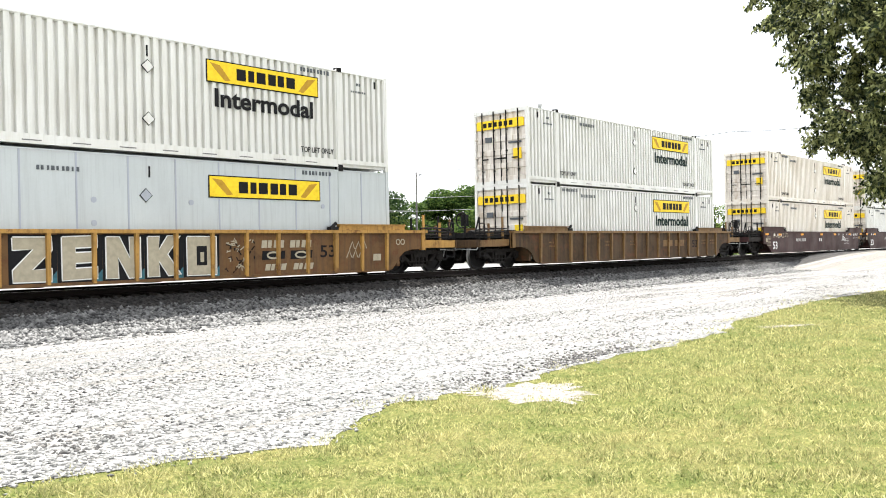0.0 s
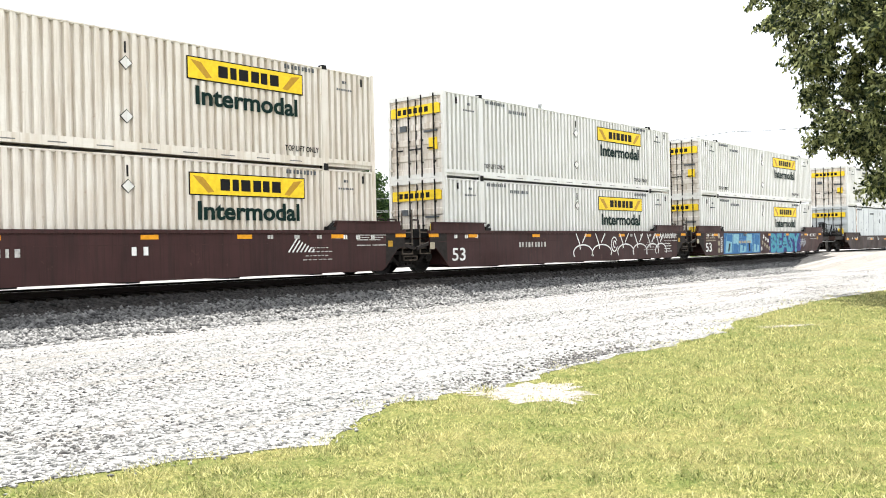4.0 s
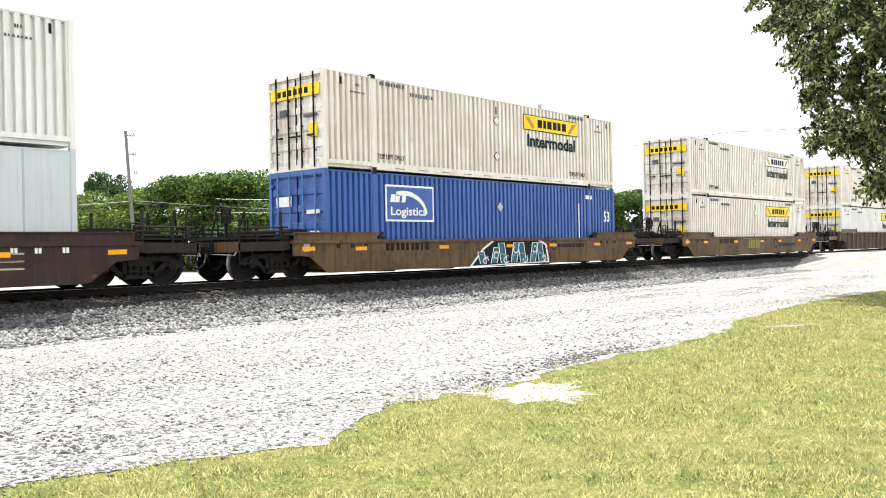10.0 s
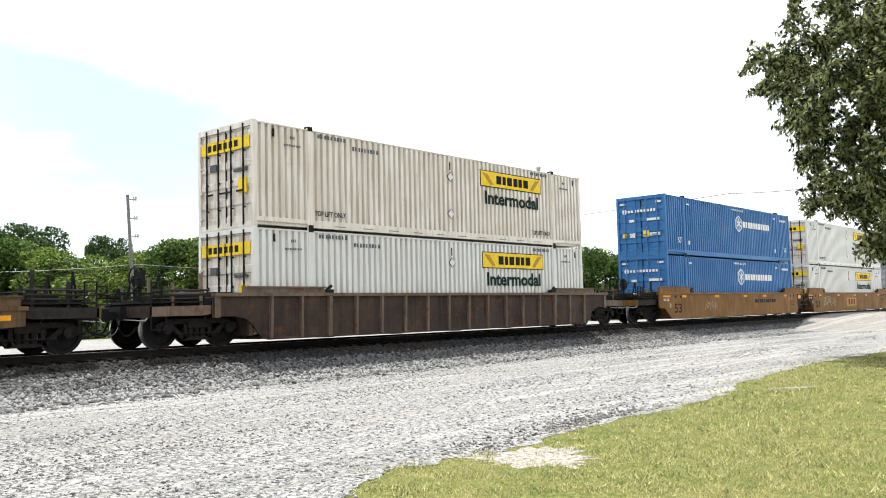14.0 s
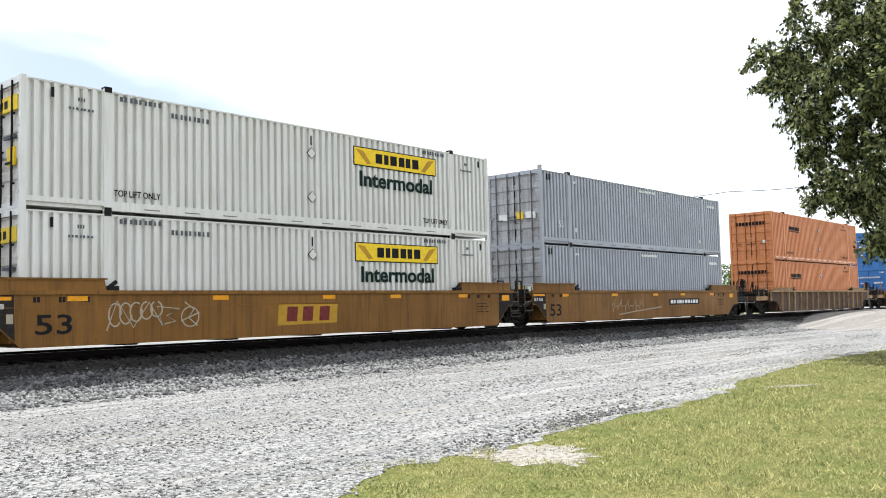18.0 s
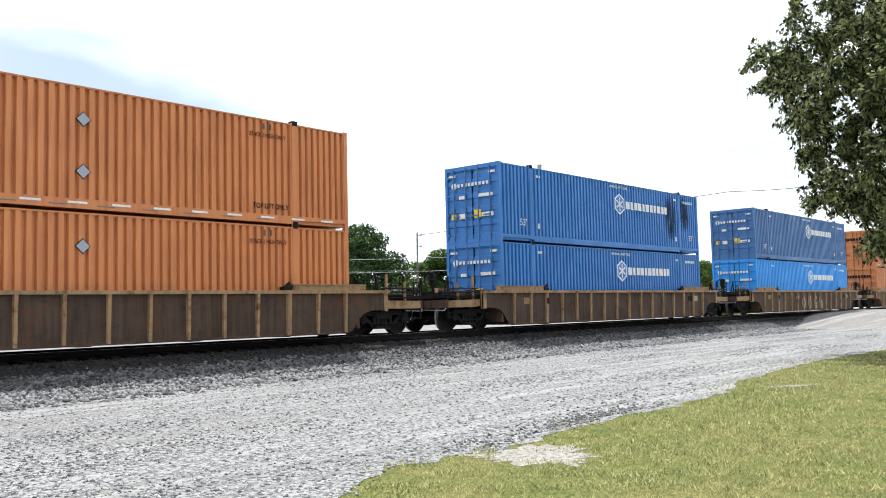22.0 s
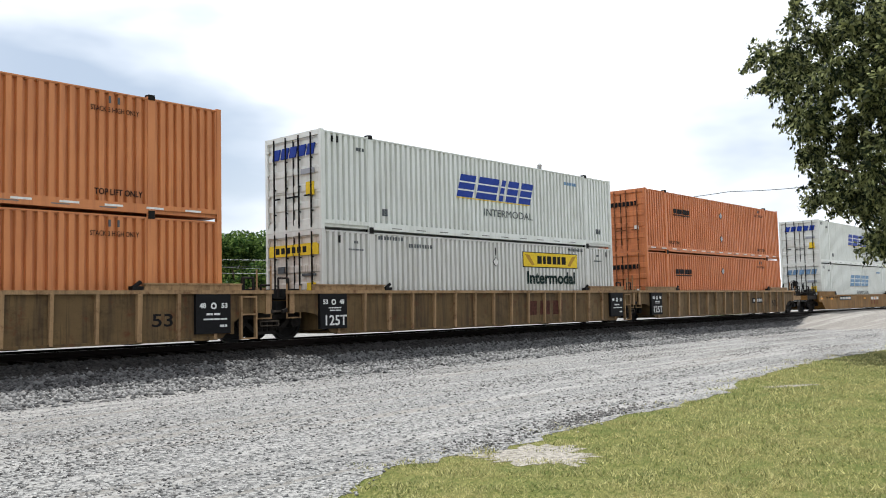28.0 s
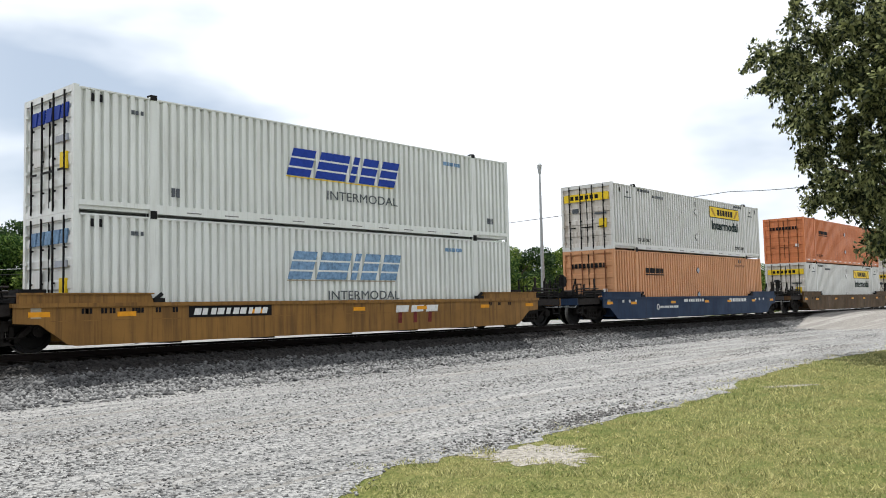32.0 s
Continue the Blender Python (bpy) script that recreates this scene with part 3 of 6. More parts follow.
def letter_bars(parent, name, x0, x1, z0, z1, count, mat, slant=0.0, gap=0.25, lift=0.005, y=-WID):
    """A line of unlettered blocks of the size of letters."""
    w = (x1 - x0) / count
    bm = bmesh.new()
    if count == 8 or count > 9:
        gap = min(gap, 0.30)
    for k in range(count):
        d = 0.10 * w * math.sin(k * 2.4 + count)
        a, b = x0 + k * w - H + d, x0 + (k + 1 - gap) * w - H + 0.10 * w * math.sin(k * 4.1 + 1)
        plate(bm, [(a, z0), (b, z0), (b + slant, z1), (a + slant, z1)], y - lift, y + 0.01)
    tagged(part(name, bm, mat, parent), kind="stuff")


def diamond(parent, x, z, r, mat):
    bm = bmesh.new()
    plate(bm, [(x - H - r, z), (x - H, z - r), (x - H + r, z), (x - H, z + r)], -WID - 0.004, -WID + 0.02)
    q = part("placard", bm, BLACK, parent)
    r2 = r * 0.88
    bm = plate(bmesh.new(), [(x - H - r2, z), (x - H, z - r2), (x - H + r2, z), (x - H, z + r2)], -WID - 0.008, -WID)
    part("placard_face", bm, mat, q)


def door_sign(parent, y0, y1, z0, z1, mat, name="door_sign"):
    return part(name, box(bmesh.new(), -H - 0.001, -H + 0.05, y0, y1, z0, z1), mat, parent)


def banner(c, face, z0, z1, ink=BLACK):
    """A long sign with a dark frame, a scroll at either end and a line of blocks."""
    b = bar(c, "banner", 9.70, 13.38, z0, z1, BLACK, 0.004)
    bm = box(bmesh.new(), 9.73 - H, 13.35 - H, -WID - 0.008, -WID, z0 + 0.03, z1 - 0.03)
    part("banner_face", bm, face, b)
    mid = (z0 + z1) / 2
    letter_bars(b, "block", 10.62, 12.60, mid - 0.15, mid + 0.15, 6, ink, lift=0.012, gap=0.24)
    for a, d in ((9.80, 1), (13.28, -1)):
        x = a - H
        bm = plate(bmesh.new(), [(x, z1 - 0.08), (x + d * 0.30, z1 - 0.12), (x + d * 0.62, z0 + 0.10), (x + d * 0.45, z0 + 0.07), (x + d * 0.18, z1 - 0.26)],
                   -WID - 0.011, -WID)
        part("scroll", bm, GOLD, b)
    return b


def hauler_marks(c, face=YELLOW, ink=GREEN_INK, low=False):
    banner(c, face, 1.97, 2.55)
    words(c, "Intermodal", 9.90, 1.37, 0.45, ink, 3.24, bold=0.018)
    side_notes(c)
    door_banner(c)


def side_notes(c):
    words(c, "TOP LIFT ONLY", 12.72, 0.40, 0.15, BLACK, 1.2, bold=0.003)
    words(c, "TOP LIFT ONLY", 2.12, 0.40, 0.15, BLACK, 1.2, bold=0.003)
    letter_bars(c, "stencil", 2.27, 3.40, 2.66, 2.77, 9, GREY_INK, gap=0.52)
    letter_bars(c, "stencil", 12.75, 13.85, 2.66, 2.77, 9, GREY_INK, gap=0.52)
    letter_bars(c, "stencil", 3.62, 4.75, 2.46, 2.58, 9, GREY_INK, gap=0.55)
    for x in (1.35, 14.95):
        letter_bars(c, "stencil", x - 0.08, x + 0.10, 2.50, 2.58, 3, GREY_INK, gap=0.5)
        letter_bars(c, "stencil", x - 0.30, x + 0.32, 2.29, 2.345, 7, GREY_INK, gap=0.5)
    bar(c, "lift_mark", 0.66, 0.72, 2.50, 2.72, BLACK)
    bar(c, "lift_mark", 15.6, 15.66, 2.50, 2.72, BLACK)
    bar(c, "lift_mark", 8.05, 8.09, 2.35, 2.62, BLACK)
    diamond(c, 8.08, 2.12, 0.17, WHITE)
    diamond(c, 8.08, 0.86, 0.17, WHITE)


def door_banner(c):
    for s in (-1, 1):
        door_sign(c, *sorted((s * 0.04, s * 1.13)), 2.16, 2.50, YELLOW)
    for k in range(6):
        y = 0.72 - k * 0.25
        part("block", box(bmesh.new(), -H - 0.004, -H, y - 0.085, y + 0.085, 2.24, 2.42), BLACK, c)
    door_sign(c, -0.98, -0.62, 0.95, 1.35, YELLOW)
    door_sign(c, 0.42, 0.72, 1.66, 1.86, GREY_INK)
    door_sign(c, -0.98, -0.40, 1.55, 1.62, GREY_INK)


def make_white(old=False, face=YELLOW, ink=GREEN_INK):
    c = container_shell("shipping_container", WHITE_OLD if old else WHITE, door_mat=WHITE_DOOR, label="white corrugated steel container with a yellow banner")
    hauler_marks(c, face, ink)
    return c


def make_smooth():
    c = container_shell("shipping_container", WHITE_PLATE, smooth=True, label="smooth white plate-sided container with a yellow banner")
    banner(c, YELLOW, 1.92, 2.50)
    for x in (2.27, 12.75):
        letter_bars(c, "stencil", x, x + 1.1, 2.66, 2.77, 9, GREY_INK, gap=0.52)
    letter_bars(c, "stencil", 5.4, 6.4, 2.40, 2.50, 9, GREY_INK, gap=0.52)
    diamond(c, 7.97, 1.92, 0.17, GREY)
    bar(c, "rust_stain", 1.89, 2.09, 0.25, 2.75, WHITE_RUSTED, 0.007)
    bar(c, "lift_mark", 8.05, 8.09, 2.35, 2.62, BLACK)
    door_banner(c)
    return c


def hexagon(c, x, z, r, mat, back):
    bm = plate(bmesh.new(), [(x - H + math.sin(k * math.tau / 6) * r, z + math.cos(k * math.tau / 6) * r) for k in range(6)], -WID - 0.004, -WID + 0.02)
    h = part("emblem", bm, mat, c)
    bm = plate(bmesh.new(), [(x - H + math.sin(k * math.tau / 6) * r * 0.84, z + math.cos(k * math.tau / 6) * r * 0.84) for k in range(6)], -WID - 0.008, -WID)
    part("emblem_field", bm, back, h)
    for k in range(3):
        a = k * math.tau / 6
        d, n = Vector((math.sin(a), 0, math.cos(a))), Vector((math.cos(a), 0, -math.sin(a)))
        bm = bmesh.new()
        o = Vector((x - H, -WID - 0.011, z))
        q = [o + d * r * 0.66 + n * 0.035, o + d * r * 0.66 - n * 0.035, o - d * r * 0.66 - n * 0.035, o - d * r * 0.66 + n * 0.035]
        plate(bm, [(v.x, v.z) for v in q], -WID - 0.011, -WID - 0.004)
        part("emblem_spoke", bm, mat, h)


def make_blue(mat, at=8.78):
    c = container_shell("shipping_container", mat, rod_mat=BLUE_DARK, label="blue corrugated container with a white hexagon emblem")
    hexagon(c, at, 1.95, 0.46, WHITE_INK, mat)
    letter_bars(c, "block", at + 0.58, at + 4.50, 1.78, 2.11, 11, WHITE_INK, gap=0.30)
    words(c, "53'", 1.20, 0.62, 0.26, WHITE_INK)
    words(c, "53'", 15.05, 0.62, 0.26, WHITE_INK)
    words(c, "WARNING HIGH CUBE", 7.66, 2.62, 0.11, WHITE_INK, 1.55)
    letter_bars(c, "stencil", 14.6, 15.6, 2.42, 2.54, 9, WHITE_INK, gap=0.5)
    letter_bars(c, "stencil", 2.3, 2.6, 2.50, 2.59, 3, WHITE_INK, gap=0.35)
    letter_bars(c, "stencil", 2.34, 2.52, 0.55, 0.75, 2, WHITE_INK, gap=0.45)
    letter_bars(c, "stencil", 13.6, 13.9, 2.50, 2.59, 3, WHITE_INK, gap=0.35)
    letter_bars(c, "stencil", 13.66, 13.84, 0.55, 0.75, 2, WHITE_INK, gap=0.45)
    for k in range(9):
        y = 0.62 - k * 0.17
        part("block", box(bmesh.new(), -H - 0.004, -H, y - 0.055, y + 0.055, 2.12, 2.24), WHITE_INK, c)
    part("emblem", rod(bmesh.new(), (-H - 0.004, 0.86, 2.18), (-H + 0.05, 0.86, 2.18), 0.13, 6), WHITE_INK, c)
    door_sign(c, -0.98, -0.30, 1.68, 1.80, WHITE_INK)
    door_sign(c, 0.35, 0.62, 1.66, 1.78, WHITE_INK)
    door_sign(c, -0.98, -0.45, 0.95, 1.10, WHITE_INK)
    door_sign(c, -0.40, -0.10, 0.92, 1.22, YELLOW)
    door_sign(c, 0.30, 0.62, 0.92, 1.12, WHITE_INK)
    door_sign(c, 0.80, 1.0, 0.92, 1.12, YELLOW)
    for y in (-1.0, 0.9):
        door_sign(c, y - 0.10, y + 0.2, 2.52, 2.60, WHITE_INK)
    return c


def make_navy():
    c = container_shell("shipping_container", BLUE_NAVY, rod_mat=BLUE_DARK, label="royal blue corrugated container with a white framed emblem")
    f = bar(c, "emblem", 2.43, 4.64, 1.38, 2.52, WHITE_INK, 0.004)
    part("emblem_field", box(bmesh.new(), 2.49 - H, 4.58 - H, -WID - 0.008, -WID, 1.44, 2.46), BLUE_NAVY, f)
    arc = [(3.25 + 1.08 * math.sin(a) - H, 1.55 + 0.80 * math.cos(a)) for a in np.linspace(-0.35, 1.45, 12)]
    arc2 = [(3.25 + 1.0 * math.sin(a) - H, 1.52 + 0.68 * math.cos(a)) for a in np.linspace(1.45, -0.35, 12)]
    part("emblem_arc", plate(bmesh.new(), arc + arc2, -WID - 0.012, -WID), WHITE_INK, f)
    letter_bars(f, "block", 2.62, 3.35, 1.98, 2.22, 3, WHITE_INK, slant=0.05, lift=0.012)
    words(f, "Logistics", 2.62, 1.58, 0.26, WHITE_INK, 1.62, lift=0.012, bold=0.006)
    words(c, "53", 15.26, 1.50, 0.42, WHITE_INK, 0.45, bold=0.01)
    diamond(c, 8.2, 1.95, 0.20, GREY)
    bar(c, "lift_mark", 13.35, 13.40, 0.5, 2.2, WHITE_INK)
    letter_bars(c, "stencil", 13.9, 14.4, 2.4, 2.55, 3, WHITE_INK)
    door_sign(c, -1.0, -0.45, 1.6, 1.72, WHITE_INK)
    door_sign(c, -0.95, -0.6, 0.9, 1.1, WHITE_INK)
    door_sign(c, -0.35, -0.1, 0.9, 1.15, GREY)
    bm = plate(bmesh.new(), [(-0.95, 1.85), (-0.25, 1.85), (-0.25, 2.15), (-0.95, 2.15)], 0, 0.03)
    for v in bm.verts:
        v.co = Vector((-H - 0.001 + v.co.y, -v.co.x, v.co.z))
    part("door_sign", bm, WHITE_INK, c)
    return c


def make_grey():
    c = container_shell("shipping_container", GREY, rod_mat=ROD_GREY, door_mat=GREY_DOOR, label="plain grey corrugated steel container with dark door rods")
    words(c, "53", 1.15, 0.70, 0.26, WHITE_INK)
    letter_bars(c, "stencil", 2.3, 2.55, 2.52, 2.6, 3, WHITE_INK, gap=0.35)
    letter_bars(c, "stencil", 2.34, 2.5, 0.55, 0.72, 2, WHITE_INK, gap=0.45)
    letter_bars(c, "stencil", 7.7, 9.2, 2.62, 2.72, 14, WHITE_INK, gap=0.3)
    letter_bars(c, "stencil", 13.66, 13.82, 0.55, 0.72, 2, WHITE_INK, gap=0.45)
    letter_bars(c, "stencil", 14.7, 15.6, 2.42, 2.54, 8, WHITE_INK)
    for x in (0.42, 0.58):
        bar(c, "lift_mark", x, x + 0.07, 2.5, 2.74, BLACK)
    door_sign(c, -0.42, -0.12, 1.0, 1.3, YELLOW)
    door_sign(c, -1.0, -0.55, 1.0, 1.28, WHITE_INK)
    door_sign(c, 0.35, 0.75, 1.0, 1.25, WHITE_INK)
    return c


def make_orange(mat):
    c = container_shell("shipping_container", mat, rod_mat=ROD_ORANGE, label="orange corrugated container with a dark name bar")
    letter_bars(c, "block", 2.75, 4.45, 1.90, 2.12, 9, BLACK, gap=0.22)
    bar(c, "underline", 2.75, 4.45, 1.80, 1.85, BLACK)
    words(c, "TOP LIFT ONLY", 12.75, 0.42, 0.14, BLACK, 1.2, bold=0.003)
    words(c, "TOP LIFT ONLY", 2.12, 0.42, 0.14, BLACK, 1.2, bold=0.003)
    words(c, "STACK 3 HIGH ONLY", 12.65, 2.36, 0.12, BLACK, 1.2)
    for x in (13.1, 13.32):
        bar(c, "lift_mark", x, x + 0.05, 2.58, 2.74, GREY_INK)
    diamond(c, 8.1, 2.1, 0.18, GREY)
    diamond(c, 8.1, 0.9, 0.18, GREY)
    for k in range(9):
        y = 0.82 - k * 0.205
        part("block", box(bmesh.new(), -H - 0.004, -H, y - 0.075, y + 0.075, 2.12, 2.32), BLACK, c)
    door_sign(c, -0.9, -0.7, 1.0, 1.2, WHITE_INK)
    for k in range(15):
        bar(c, "conspicuity_tape", 0.4 + k * 1.05, 0.85 + k * 1.05, 0.16, 0.21, WHITE_INK)
    return c


def make_slant(faded=False):
    c = container_shell("shipping_container", WHITE_COOL,
                        label="white corrugated container with faded blue block lettering" if faded else "white corrugated container with bold blue slanted lettering")
    ink = BLUE_FADED if faded else BLUE_INK
    z0, z1 = 1.42, 2.20
    spans = ((6.02, 6.84), (7.04, 8.16), (8.34, 8.56), (8.74, 9.36), (9.54, 10.24))
    for a, b in spans:
        bm = plate(bmesh.new(), [(a - H, z0), (b - H, z0), (b - H + 0.26, z1), (a - H + 0.26, z1)], -WID - 0.005, -WID + 0.01)
        q = part("block", bm, ink, c)
        for zc, cut in ((1.66, 0.05), (1.94, 0.05)):
            k = (zc - z0) / (z1 - z0) * 0.26
            m0, m1 = a - H + k - 0.04, b - H + k + 0.04
            part("block_gap", plate(bmesh.new(), [(m0, zc - cut / 2), (m1, zc - cut / 2), (m1 + 0.03, zc + cut / 2), (m0 + 0.03, zc + cut / 2)], -WID - 0.009, -WID), WHITE_COOL, q)
    bm = plate(bmesh.new(), [(6.0 - H, z0 - 0.05), (10.2 - H, z0 - 0.05), (10.22 - H, z0 - 0.02), (6.0 - H, z0 - 0.02)], -WID - 0.004, -WID)
    part("underline", bm, YELLOW if not faded else CREAM, c)
    words(c, "INTERMODAL", 7.45, 0.84, 0.26, GREY_INK, 2.9)
    letter_bars(c, "stencil", 12.6, 13.5, 2.40, 2.52, 8, BLUE_FADED, gap=0.35)
    letter_bars(c, "stencil", 14.9, 15.25, 0.55, 0.75, 3, GREY_INK, gap=0.35)
    letter_bars(c, "stencil", 2.45, 2.75, 0.50, 0.72, 2, GREY_INK, gap=0.35)
    letter_bars(c, "stencil", 1.4, 1.75, 2.40, 2.5, 3, GREY_INK, gap=0.35)
    for x in (0.42, 0.62):
        bar(c, "lift_mark", x, x + 0.06, 2.56, 2.74, BLACK)
    for k in range(5):
        y = 0.95 - k * 0.40
        bm = plate(bmesh.new(), [(y, 2.20), (y - 0.30, 2.20), (y - 0.38, 2.52), (y - 0.08, 2.52)], 0, 0.04)
        for v in bm.verts:
            v.co = Vector((-H - 0.002 + v.co.y, v.co.x, v.co.z))
        part("block", bm, ink, c)
    door_sign(c, -0.95, -0.62, 1.0, 1.4, YELLOW)
    door_sign(c, -0.98, -0.40, 1.65, 1.80, GREY)
    door_sign(c, 0.35, 0.75, 1.2, 1.6, WHITE)
    return c


MAKERS = {
    "white": lambda: make_white(), "old": lambda: make_white(True), "pale": lambda: make_white(True, WHITE_INK),
    "black": lambda: make_white(False, YELLOW, BLACK), "smooth": make_smooth,
    "blue": lambda: make_blue(BLUE, 8.52), "deep": lambda: make_blue(BLUE_DEEP, 8.55), "bright": lambda: make_blue(BLUE_BRIGHT), "dark": lambda: make_blue(BLUE_DARK),
    "navy": make_navy, "grey": make_grey, "orange": lambda: make_orange(ORANGE), "red": lambda: make_orange(ORANGE_RED),
    "tan": lambda: make_orange(ORANGE_TAN), "slant": lambda: make_slant(), "faded": lambda: make_slant(True)}


# ---------------------------------------------------------------- well cars
def ring_wheelset():
    bm = bmesh.new()
    rod(bm, (0, -1.05, 0), (0, 1.05, 0), 0.085, 12)
    for s in (-1, 1):
        prof = ((0.0, 0.80), (0.14, 0.83), (0.16, 0.79), (0.38, 0.76), (0.40, 0.81), (0.483, 0.81), (0.487, 0.72), (0.515, 0.705), (0.515, 0.68),
                (0.40, 0.68), (0.38, 0.72), (0.16, 0.73), (0.0, 0.70))
        seg = 32
        rings = [[bm.verts.new((math.cos(k * math.tau / seg) * r, s * y, math.sin(k * math.tau / seg) * r)) for k in range(seg)] for r, y in prof[1:-1]]
        for a, b in zip(rings, rings[1:]):
            for k in range(seg):
                f = bm.faces.new((a[k], a[(k + 1) % seg], b[(k + 1) % seg], b[k]))
        bm.faces.new(rings[0])
        bm.faces.new(rings[-1])
    bmesh.ops.recalc_face_normals(bm, faces=bm.faces)
    me = mesh_of("wheelset", bm, IRON)
    me.materials.append(STEEL)
    for p in me.polygons:
        rad = [math.hypot(me.vertices[i].co.x, me.vertices[i].co.z) for i in p.vertices]
        if min(rad) > 0.47 and abs(p.center.y) > 0.6:
            p.material_index = 1
    return me


WHEELSET = ring_wheelset()


def bogie_frame():
    bm = bmesh.new()
    for s in (-1, 1):
        y0, y1 = s * 0.93, s * 1.08
        plate(bm, [(-1.16, 0.42), (-1.16, 0.60), (-0.80, 0.72), (0.80, 0.72), (1.16, 0.60), (1.16, 0.42), (0.96, 0.42), (0.92, 0.56), (0.62, 0.60),
                   (-0.62, 0.60), (-0.92, 0.56), (-0.96, 0.42)], y0, y1)
        for d in (-1, 1):
            plate(bm, [(d * 0.70, 0.58), (d * 0.86, 0.56), (d * 0.40, 0.20), (d * 0.30, 0.26)], y0, y1)
            plate(bm, [(d * 0.30, 0.62), (d * 0.40, 0.62), (d * 0.40, 0.26), (d * 0.30, 0.26)], y0, y1)
            disc(bm, d * 0.89, 0.485, s * 1.06, s * 1.17, 0.13, 16)
            disc(bm, d * 0.89, 0.485, s * 1.165, s * 1.19, 0.07, 12)
        plate(bm, [(-0.42, 0.19), (0.42, 0.19), (0.42, 0.27), (-0.42, 0.27)], y0, y1)
        for x in (-0.17, 0.0, 0.17):
            rod(bm, (x, s * 1.0, 0.27), (x, s * 1.0, 0.52), 0.07, 10)
        box(bm, -0.28, 0.28, s * 0.90, s * 1.10, 0.50, 0.66)
        pipe(bm, [(-0.62, s * 1.13, 0.36), (0.62, s * 1.13, 0.36)], 0.018)
    box(bm, -0.22, 0.22, -0.95, 0.95, 0.50, 0.74)
    rod(bm, (0, 0, 0.7), (0, 0, 0.86), 0.30, 16)
    return mesh_of("bogie", bm, BOGIE_LIT)


BOGIE = bogie_frame()
COUPLER = None
WHEELS = []


def coupler_mesh():
    bm = bmesh.new()
    box(bm, 0, 0.62, -0.09, 0.09, 0.76, 0.94)
    plate(bm, [(0.5, 0.70), (0.84, 0.70), (0.88, 0.78), (0.88, 0.96), (0.80, 1.02), (0.5, 1.0)], -0.16, 0.13)
    box(bm, 0.70, 0.93, 0.06, 0.17, 0.72, 1.0)
    pipe(bm, [(0.3, -0.2, 0.8), (0.45, -0.24, 0.45), (0.85, -0.22, 0.36), (1.05, -0.2, 0.5)], 0.03)
    return mesh_of("coupler", bm, IRON)


COUPLER = coupler_mesh()
REFLECTOR = mesh_of("reflector", box(bmesh.new(), -0.23, 0.23, -0.004, 0.004, -0.055, 0.055), REFLECT)
SY = 1.505                # outer face of the side sills


